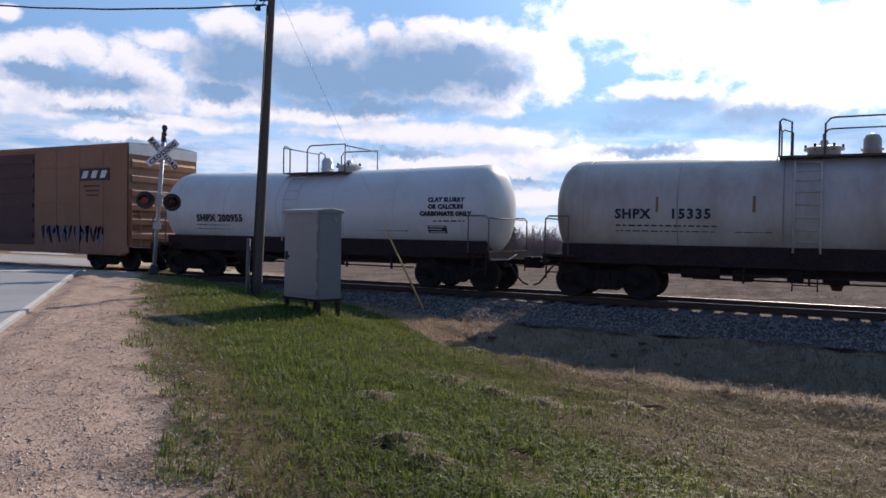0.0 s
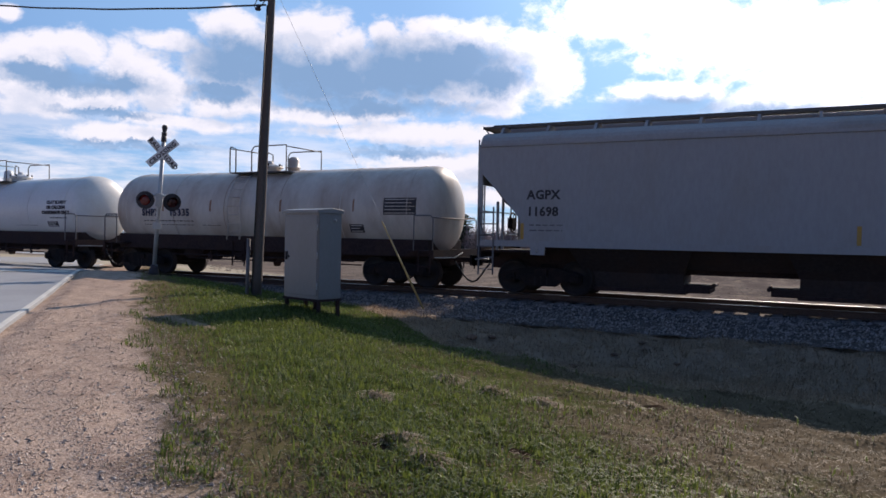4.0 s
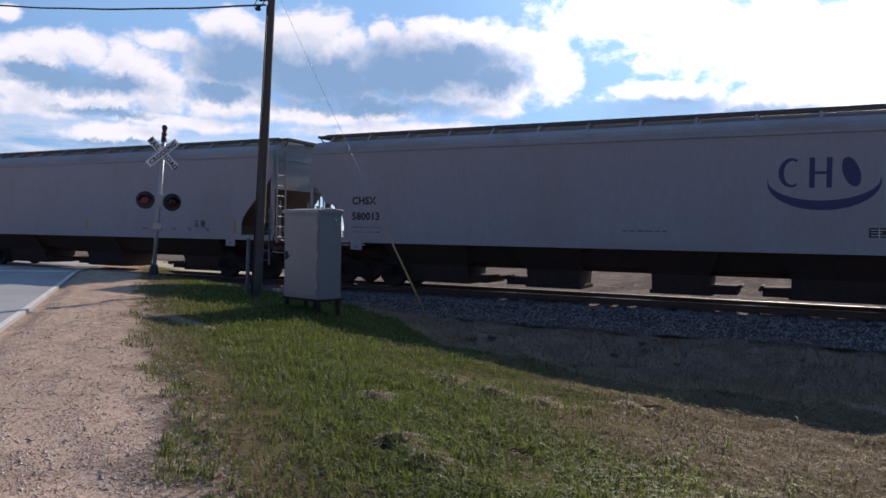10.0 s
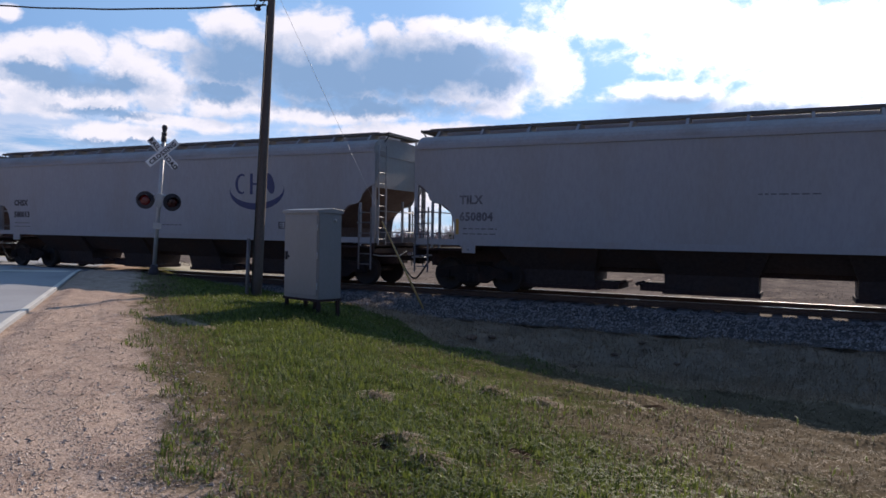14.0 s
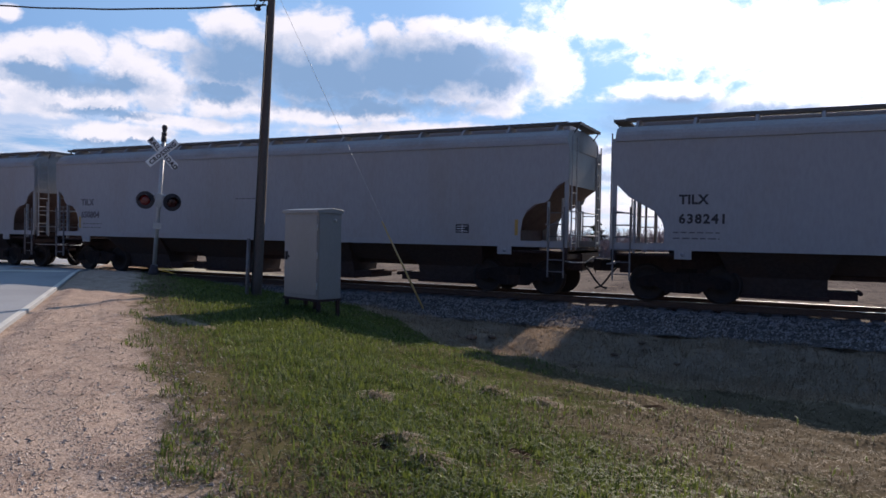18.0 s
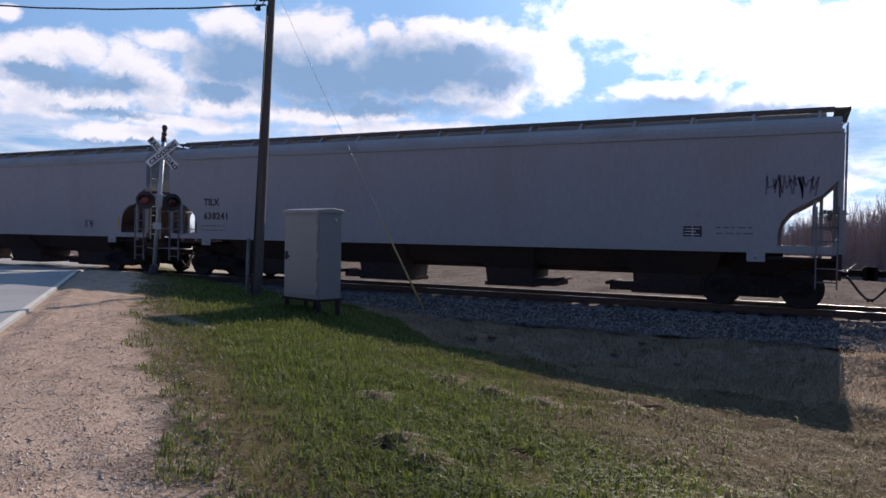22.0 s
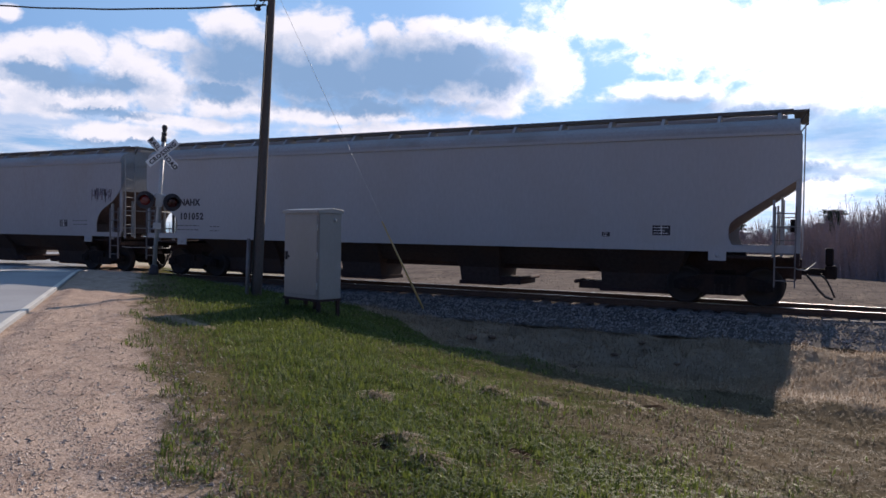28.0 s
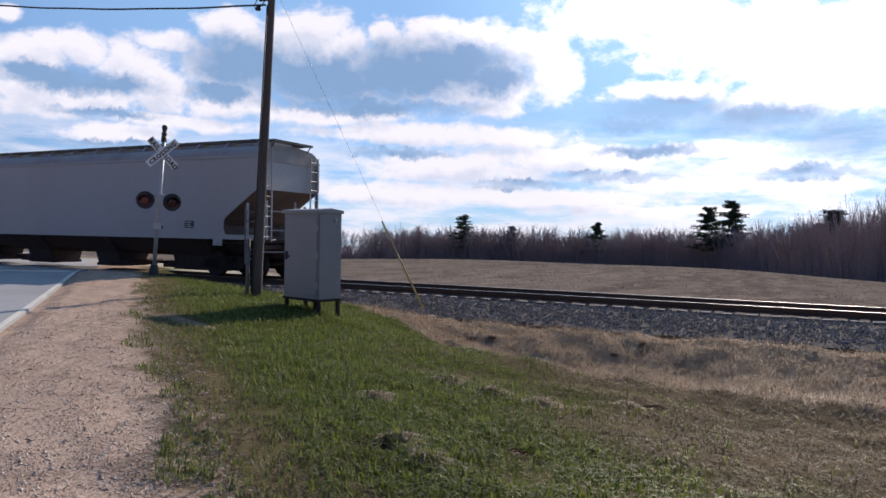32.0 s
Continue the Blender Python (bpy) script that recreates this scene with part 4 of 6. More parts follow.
# ---- tank cars ----
def tank_shell(L, r, zc, sag):
    """A long tank with rounded heads, its ends standing higher than its middle by sag."""
    bm = bmesh.new()
    prof = [(0.0, 0.02), (0.02, 0.36), (0.06, 0.66), (0.14, 0.93), (0.24, 1.12), (0.35, 1.24), (0.48, 1.32)]
    k = r / 1.36
    pts = [(a, b * k) for a, b in prof] + [(0.64, r)]
    n = 14
    xs = [(-L / 2 + a, b) for a, b in pts] + [(-L / 2 + 0.64 + (L - 1.28) * i / n, r) for i in range(1, n)] + [(L / 2 - a, b) for a, b in pts[::-1]]
    rings = []
    for x, b in xs:
        lift = sag * (abs(x) / (L / 2)) ** 1.3
        rings.append([bm.verts.new((x, b * math.cos(j * math.pi / 24), zc + lift + b * math.sin(j * math.pi / 24))) for j in range(48)])
    for p, q in zip(rings, rings[1:]):
        for j in range(48):
            bm.faces.new([p[j], p[(j + 1) % 48], q[(j + 1) % 48], q[j]]).smooth = True
    bm.faces.new(rings[0][::-1])
    bm.faces.new(rings[-1])
    return bm


def rail_frame(car, pts, r, mat, name="railing"):
    bm = bmesh.new()
    pipe(bm, pts, r, 6)
    part(name, bm, mat, car)


def make_tank(place, head, truck, paint, zc, r, sag, dome, label, marks=(), hatch_first=True):
    car = thing("tank_car", (0, 0, 0), label, "freight car", "cars of the train")
    CARS.append((car, place))
    L = head * 2
    shell = part("tank_shell", tank_shell(L, r, zc, sag), paint, car)
    for x in [-head + 0.95 + (L - 1.9) * i / 5 for i in range(6)]:
        bm = bmesh.new()
        rr = r + 0.006
        zz = zc + sag * (abs(x) / head) ** 1.3
        ring = [(x, rr * math.cos(a * math.pi / 20), zz + rr * math.sin(a * math.pi / 20)) for a in range(41)]
        pipe(bm, ring, 0.012, 4)
        part("weld_seam", bm, paint, shell)
    # sills and end platforms
    bm = bmesh.new()
    prism(bm, [(-1.13, 0.92), (1.13, 0.92), (1.13, 1.42), (-1.13, 1.42)], -head + 0.35, head - 0.35)
    part("saddle_sill", bm, UNDER, car, "black underframe skirt")
    bm = bmesh.new()
    box(bm, -head, head, -0.33, 0.33, 0.68, 1.05)
    part("centre_sill", bm, UNDER, car)
    for way in (-1, 1):
        bm = bmesh.new()
        box(bm, *sorted((way * (head - 0.95), way * (head + 0.02))), -1.5, 1.5, 1.06, 1.12)
        box(bm, *sorted((way * (head - 0.05), way * (head + 0.05))), -1.55, 1.55, 0.88, 1.14)
        part("end_platform", bm, UNDER, car)
        e = way * (head + 0.0)
        for side in (-1, 1):
            y = side * 1.5
            rail_frame(car, [(e, y, 1.1), (e, y, 2.02), (e - way * 0.08, y, 2.12), (e - way * 0.62, y, 2.12)], 0.022, DIM_GREY, "corner_rail")
            rail_frame(car, [(e - way * 0.62, y, 2.12), (e - way * 0.62, y, 1.1)], 0.02, DIM_GREY, "rail_post")
            ladder(car, e - way * 0.06 - (0.38 if way > 0 else 0), side * 1.55, 0.50, 1.15, 0.38, 2, "x", UNDER, "step")
        rail_frame(car, [(e, -1.5, 2.06), (e, -0.6, 2.06), (e, 0.6, 2.06), (e, 1.5, 2.06)], 0.02, DIM_GREY, "end_rail")
        make_coupler(car, way * head, way)
        make_truck(car, way * truck)
    # underside piping
    bm = bmesh.new()
    box(bm, dome - 0.2, dome + 0.35, -0.35, 0.35, 0.55, 0.95)
    lathe(bm, [(0.40, 0.10), (0.55, 0.16), (0.92, 0.16)], (dome + 0.1, 0, 0), "z", 12)
    part("outlet_valve", bm, UNDER, car)
    for y in (-1.05,):
        rail_frame(car, [(-truck + 1.5, y, 0.74), (truck - 1.5, y, 0.72)], 0.028, UNDER, "brake_pipe")
        rail_frame(car, [(-truck + 2.2, y + 0.1, 0.62), (truck - 1.3, y + 0.1, 0.60)], 0.022, UNDER, "brake_rod")
    for x in (-2.0, -0.6, 1.5, 3.1):
        bm = bmesh.new()
        beam(bm, (x, -1.05, 1.0), (x, -1.05, 0.54), 0.07, 0.05)
        part("pipe_hanger", bm, UNDER, car)
    bm = bmesh.new()
    tube(bm, (-truck + 1.9, -0.7, 0.78), (-truck + 2.8, -0.7, 0.78), 0.17, seg=12)
    part("air_reservoir", bm, UNDER, car)
    bm = bmesh.new()
    lathe(bm, [(-truck + 3.1, 0.05), (-truck + 3.12, 0.15), (-truck + 3.55, 0.15), (-truck + 3.6, 0.05), (-truck + 3.95, 0.04)], (0, -0.85, 0.72), "x", 12)
    part("brake_cylinder", bm, UNDER, car)
    bm = bmesh.new()
    box(bm, -truck + 4.3, -truck + 4.65, -0.98, -0.7, 0.62, 0.90)
    bevel(bm, 0.03)
    part("control_valve", bm, UNDER, car)
    ladder(car, dome - 0.85, -1.16, 0.42, 1.25, 0.52, 3, "x", UNDER, "hanging_step")
    # platform with railings on top
    zt = zc + r
    hx, vx = (dome - 0.25, dome + 0.75) if hatch_first else (dome + 0.72, dome - 0.15)
    a, b = dome - 1.2, dome + 1.2
    for side in (-1, 1):
        bm = bmesh.new()
        box(bm, a, b, *sorted((side * 0.45, side * 0.95)), zt - 0.12, zt - 0.08)
        part("top_platform", bm, BOARD, car)
    for side in (-1, 1):
        y = side * 0.95
        rail_frame(car, [(a, y, zt - 0.1), (a, y, zt + 0.72), (a + 0.06, y, zt + 0.78), (a + 0.26, y, zt + 0.70), (a + 0.26, y, zt - 0.1)], 0.022, BOARD)
        rail_frame(car, [(a + 0.95, y, zt - 0.1), (a + 0.95, y, zt + 0.62), (a + 1.05, y, zt + 0.74), (a + 1.15, y, zt + 0.76), (b, y, zt + 0.76), (b, y, zt - 0.1)], 0.022, BOARD)
    rail_frame(car, [(b, -0.95, zt + 0.72), (b, 0.95, zt + 0.72)], 0.02, BOARD, "end_rail")
    rail_frame(car, [(a, -0.95, zt + 0.72), (a, 0.95, zt + 0.72)], 0.02, BOARD, "end_rail")
    bm = bmesh.new()
    lathe(bm, [(-0.1, 0.36), (0.10, 0.36), (0.12, 0.44), (0.17, 0.44), (0.20, 0.30), (0.28, 0.10), (0.36, 0.08)], (hx, 0, zt), "z", 20)
    hatch = part("manway_hatch", bm, paint, car, "bolted manway hatch")
    for k in range(6):
        bm = bmesh.new()
        t = k * 1.0472
        tube(bm, (hx + 0.40 * math.cos(t), 0.40 * math.sin(t), zt + 0.1), (hx + 0.40 * math.cos(t), 0.40 * math.sin(t), zt + 0.25), 0.03, seg=6)
        part("hatch_bolt", bm, TRUCK, hatch)
    bm = bmesh.new()
    lathe(bm, [(-0.1, 0.20), (0.08, 0.20), (0.09, 0.24), (0.12, 0.24), (0.13, 0.19), (0.34, 0.19), (0.44, 0.14), (0.48, 0.02)], (vx, 0, zt), "z", 18)
    part("relief_valve", bm, paint, car, "domed valve cover")
    # bowed side ladder
    for side in (-1, 1):
        for dx in (-0.85, -0.30):
            pts = []
            for k in range(9):
                t = math.radians(-20 + 75 * k / 8)
                pts.append((dome + dx, side * (r + 0.10) * math.cos(t), zc + (r + 0.10) * math.sin(t)))
            pts.insert(0, (dome + dx, side * (r + 0.08), 1.3))
            rail_frame(car, pts, 0.025, paint, "ladder_stile")
        for k in range(8):
            t = math.radians(-30 + 80 * k / 7)
            y, z = side * (r + 0.10) * math.cos(t), zc + (r + 0.10) * math.sin(t)
            rail_frame(car, [(dome - 0.85, y, z), (dome - 0.30, y, z)], 0.016, paint, "rung")
    for m in marks:
        m(car, shell)
    return car


def on_shell(r, zc, z):
    """The y of the near side of a tank at height z, and the tilt of its wall there."""
    dz = (z - zc) / r
    return -r * math.sqrt(max(0.0, 1 - dz * dz)), math.degrees(math.asin(max(-1, min(1, dz))))


def tank_text(words, x, z, size, r, zc, mat=None, align="LEFT", spacing=1.1):
    def put(car, shell):
        y, tilt = on_shell(r, zc, z + size * 0.35)
        sign_text(words, size, mat or BLACK, car, pose(x, y - 0.012, z, 90 - tilt, 0, 0), align=align, spacing=spacing, bold=0.013)
    return put


def tank_plate(x, z, w, hh, r, zc, mat, bars=0, name="data_plate"):
    def put(car, shell):
        bm = bmesh.new()
        n = 5
        cols = []
        for i in range(n + 1):
            zz = z + hh * i / n
            y, _ = on_shell(r, zc, zz)
            cols.append([bm.verts.new((x, y - 0.008, zz)), bm.verts.new((x + w, y - 0.008, zz)), bm.verts.new((x + w, y + 0.01, zz)), bm.verts.new((x, y + 0.01, zz))])
        for p, q in zip(cols, cols[1:]):
            for k in range(4):
                bm.faces.new([p[k], p[(k + 1) % 4], q[(k + 1) % 4], q[k]])
        bm.faces.new(cols[0][::-1])
        bm.faces.new(cols[-1])
        plate = part(name, bm, mat, car)
        if bars:
            bm = bmesh.new()
            for i in range(bars):
                zz = z + hh * (i + 0.5) / bars
                y, _ = on_shell(r, zc, zz)
                box(bm, x + 0.05, x + w - 0.05 - 0.1 * (i % 2), y - 0.014, y - 0.006, zz - 0.012, zz + 0.012)
            part("print_bar", bm, paint_of(shell), plate)
    return put


def paint_of(ob):
    return ob.data.materials[0]


def tank_print(x, z, w, rows, r, zc):
    def put(car, shell):
        rnd = random.Random(int(x * 7 + 100))
        bm = bmesh.new()
        for k in range(rows):
            a = x
            zz = z - k * 0.13
            y, _ = on_shell(r, zc, zz)
            while a < x + w:
                c = a + rnd.uniform(0.05, 0.2)
                box(bm, a, min(c, x + w), y - 0.006, y + 0.01, zz, zz + 0.04)
                a = c + 0.05
        part("small_print", bm, BLACK, car)["kind"] = "stuff"
    return put


NAVY = surface("navy_letters", (0.022, 0.024, 0.06), 0.6, 0, 0.15, 3, 30, 0.0)
RUST_MARK = surface("rust_mark", (0.30, 0.15, 0.08), 0.8, 0, 0.2, 3, 20, 0.1)
make_tank(-79.9, 6.42, 5.10, TANK_WHITE, 2.24, 1.34, 0.10, 0.1, "white tank car with black lettering and streaked rust", marks=(
    tank_text("SHPX 200955", -4.5, 1.90, 0.33, 1.34, 2.28), tank_print(-4.6, 1.76, 1.6, 2, 1.34, 2.28), tank_print(2.3, 1.66, 1.4, 1, 1.34, 2.28),
    tank_text("CLAY SLURRY", 5.0, 2.52, 0.17, 1.34, 2.30, align="CENTER"), tank_text("OR CALCIUM", 5.0, 2.32, 0.17, 1.34, 2.30, align="CENTER"), tank_text("CARBONATE ONLY", 5.0, 2.12, 0.17, 1.34, 2.30, align="CENTER"),
    tank_plate(4.4, 1.62, 0.6, 0.22, 1.34, 2.30, BLACK, 3), tank_print(4.6, 1.95, 1.0, 1, 1.34, 2.30)), hatch_first=False)
make_tank(-65.07, 6.80, 5.36, TANK_TAN, 2.29, 1.36, 0.02, -0.10, "cream tank car with rust-stained ends", marks=(
    tank_text("SHPX", -5.02, 2.08, 0.33, 1.36, 2.29, NAVY, spacing=1.15), tank_text("15335", -3.68, 2.08, 0.33, 1.36, 2.29, NAVY, spacing=1.2), tank_print(-5.0, 1.88, 2.4, 2, 1.36, 2.29), tank_print(-2.2, 1.75, 0.8, 1, 1.36, 2.29),
    tank_plate(3.82, 1.60, 0.5, 0.25, 1.36, 2.29, BLACK, 3), tank_plate(5.06, 2.14, 1.1, 0.5, 1.36, 2.29, BLACK, 5),
    tank_plate(-4.02, 2.23, 0.06, 0.38, 1.36, 2.29, RUST_MARK, 0, "rust_patch"), tank_plate(-1.82, 2.23, 0.07, 0.38, 1.36, 2.29, RUST_MARK, 0, "rust_patch"), tank_plate(1.17, 2.23, 0.07, 0.38, 1.36, 2.29, RUST_MARK, 0, "rust_patch"), tank_plate(3.97, 2.23, 0.05, 0.38, 1.36, 2.29, RUST_MARK, 0, "rust_patch")))


# ---- boxcar ----
def make_boxcar(end):
    L = 15.6
    h = L / 2
    car = thing("boxcar", (0, 0, 0), "faded yellow ribbed boxcar with dark door and sprayed paint", "freight car", "cars of the train")
    CARS.append((car, end - h))
    bm = bmesh.new()
    box(bm, -h + 0.05, h - 0.06, -1.55, 1.55, 1.0, 4.55)
    part("inner_shell", bm, BOX_YELLOW, car)
    dx0, dx1 = h - 10.6, h - 5.25
    for side in (-1, 1):
        y0, y1 = sorted((side * 1.53, side * 1.60))
        for a, b in ((-h, dx0), (dx1, h)):
            n = int((b - a) / 1.3)
            for i in range(n):
                x0, x1 = a + (b - a) * i / n, a + (b - a) * (i + 1) / n
                bm = bmesh.new()
                box(bm, x0 + 0.008, x1 - 0.008, y0, y1, 0.72, 4.62)
                part("side_panel", bm, BOX_YELLOW, car)
        # plain horizontal battens
        for z in (2.55, 3.85):
            bm = bmesh.new()
            box(bm, dx1, h - 0.02, *sorted((side * 1.6, side * 1.625)), z, z + 0.05)
            part("batten", bm, BOX_YELLOW, car)
        bm = bmesh.new()
        box(bm, dx0, dx1, *sorted((side * 1.50, side * 1.58)), 0.9, 4.45)
        door = part("sliding_door", bm, BOX_BROWN, car, "dark brown sliding door")
        for k in range(6):
            bm = bmesh.new()
            z = 1.2 + 0.58 * k
            box(bm, dx0 + 0.1, dx1 - 0.1, *sorted((side * 1.58, side * 1.62)), z, z + 0.16)
            part("door_rib", bm, BOX_BROWN, door)
        bm = bmesh.new()
        box(bm, -h, h, *sorted((side * 1.5, side * 1.62)), 4.55, 4.68)
        part("roof_rail", bm, BOX_YELLOW, car)
        bm = bmesh.new()
        box(bm, -h + 0.4, h - 0.4, *sorted((side * 1.35, side * 1.55)), 0.62, 1.0)
        part("side_sill", bm, BOX_YELLOW, car)
    bm = bmesh.new()
    prism(bm, [(-1.6, 4.62), (1.6, 4.62), (1.6, 4.68), (0, 4.80), (-1.6, 4.68)], -h, h)
    part("roof", bm, GALV, car)
    # ribbed ends: lower corrugations, white cap
    for way in (-1, 1):
        bm = bmesh.new()
        box(bm, *sorted((way * (h - 0.06), way * h)), -1.6, 1.6, 0.95, 4.66)
        endp = part("end_wall", bm, BOX_YELLOW, car)
        for k in range(6):
            bm = bmesh.new()
            z = 1.15 + 0.52 * k
            prism(bm, [(way * h, z), (way * (h + 0.07), z + 0.08), (way * (h + 0.07), z + 0.26), (way * h, z + 0.36)], -1.5, 1.5, "y")
            part("end_rib", bm, BOX_YELLOW, endp)
        bm = bmesh.new()
        box(bm, *sorted((way * h, way * (h + 0.03))), -1.6, 1.6, 4.28, 4.66)
        part("end_cap", bm, WHITE, endp, "white painted end cap")
        ladder(car, way * (h + 0.05), -1.5, 1.0, 2.6, 0.4, 5, "y", BOX_YELLOW)
        make_coupler(car, way * h, way)
        make_truck(car, way * (h - 1.75))
        bm = bmesh.new()
        box(bm, *sorted((way * (h - 2), way * h)), -0.33, 0.33, 0.66, 1.0)
        part("draft_sill", bm, UNDER, car)
    # plain mark in black and white
    bm = bmesh.new()
    box(bm, h - 2.60, h - 1.00, -1.628, -1.598, 3.35, 3.80)
    mark = part("black_plate", bm, BLACK, car)
    for k in range(3):
        bm = bmesh.new()
        x = h - 2.48 + 0.5 * k
        prism(bm, [(x, 3.44), (x + 0.28, 3.44), (x + 0.40, 3.71), (x + 0.12, 3.71)], -1.634, -1.627, "y")
        part("white_block", bm, WHITE, mark)
    for k, (x, z) in enumerate(((-2.4, 3.12), (-2.3, 2.95), (-2.2, 2.78))):
        bm = bmesh.new()
        box(bm, h + x, h + x + 0.9 - 0.15 * k, -1.606, -1.598, z, z + 0.06)
        part("print_bar", bm, BOX_BROWN, car)
    rnd = random.Random(12)
    for k in range(16):
        bm = bmesh.new()
        x = h - 4.75 + 0.23 * k
        pts = [(x + rnd.uniform(-0.1, 0.15), -1.606, 0.95 + 0.75 * abs(math.sin(i * 1.4 + k * 0.9))) for i in range(5)]
        for p, q in zip(pts, pts[1:]):
            beam(bm, p, q, 0.006, 0.09)
        part("sprayed_stroke", bm, (BOX_SPRAY, BOX_SPRAY2)[k % 2], car, "sprayed paint stroke")
    return car


BOX_SPRAY = surface("spray_blue_grey", (0.16, 0.15, 0.24), 0.6, 0, 0.2, 3, 20, 0.0)
BOX_SPRAY2 = surface("spray_dark", (0.20, 0.16, 0.21), 0.6, 0, 0.2, 3, 20, 0.0)
make_boxcar(-87.45)


def motions():
    times = [k * 1.0 for k in range(33)]
    for car, place in CARS:
        walk(car, [(t, pose(place - travel(t), 0, 0)) for t in times])
    turn = 0.457
    for ws, x in WHEELSETS:
        rows, t = [], 0.0
        while t < 32.0:
            rows.append((t, pose(x, 0, 0.457) @ Matrix.Rotation(-travel(t) / turn, 4, "Y")))
            t += 4 / 30
        rows.append((32.0, pose(x, 0, 0.457) @ Matrix.Rotation(-travel(32.0) / turn, 4, "Y")))
        walk(ws, rows)


# ---- roadside things ----
def stand_on(x, y):
    return ground_z(x, y)


def make_cabinet():
    x, y = -8.57, -8.16
    cab = thing("signal_cabinet", pose(x, y, 0.05, 0, 0, -15.5), "grey metal signal cabinet on short legs in grass", "cabinet")
    w, d, z0, z1 = 0.55, 0.27, 0.27, 1.93
    bm = bmesh.new()
    box(bm, -w, w, -d, d, z0, z1)
    bevel(bm, 0.012, 2)
    body = part("body", bm, CABINET, cab)
    bm = bmesh.new()
    prism(bm, [(-d - 0.05, z1 - 0.03), (d + 0.03, z1 - 0.03), (d + 0.03, z1 + 0.035), (0, z1 + 0.07), (-d - 0.05, z1 + 0.035)], -w - 0.03, w + 0.03)
    bevel(bm, 0.006)
    part("lid", bm, CABINET, cab, "slightly peaked weathered lid")
    bm = bmesh.new()
    box(bm, -w + 0.03, w - 0.05, -d - 0.016, -d - 0.002, z0 + 0.06, z1 - 0.07)
    bevel(bm, 0.005)
    door = part("door", bm, CABINET, cab)
    bm = bmesh.new()
    box(bm, -w + 0.07, -w + 0.13, -d - 0.05, -d - 0.015, 1.0, 1.16)
    tube(bm, (-w + 0.10, -d - 0.04, 1.08), (-w + 0.24, -d - 0.05, 1.06), 0.012, seg=6)
    part("handle", bm, BLACK, door, "dark latch handle")
    for z in (z0 + 0.25, 1.1, z1 - 0.3):
        bm = bmesh.new()
        tube(bm, (w - 0.03, -d - 0.02, z - 0.06), (w - 0.03, -d - 0.02, z + 0.06), 0.012, seg=6)
        part("hinge", bm, GALV, door)
    bm = bmesh.new()
    lathe(bm, [(0, 0.035), (0.02, 0.035), (0.04, 0.02), (0.05, 0.015)], (w, 0.1, z1 - 0.16), "x", 10)
    part("side_fitting", bm, GALV, cab)
    bm = bmesh.new()
    box(bm, -w - 0.01, w + 0.01, -d - 0.01, d + 0.01, z0 - 0.045, z0 - 0.001)
    part("base_frame", bm, UNDER, cab)
    for lx, ly in ((-w + 0.05, -d + 0.04), (w - 0.05, -d + 0.04), (-w + 0.05, d - 0.04), (w - 0.05, d - 0.04)):
        bm = bmesh.new()
        box(bm, lx - 0.03, lx + 0.03, ly - 0.03, ly + 0.03, -0.2, z0 - 0.045)
        part("leg", bm, UNDER, cab, "dark steel leg")
    bm = bmesh.new()
    tube(bm, (0.1, 0, -0.2), (0.1, 0, z0 - 0.045), 0.04, seg=10)
    part("conduit", bm, UNDER, cab)


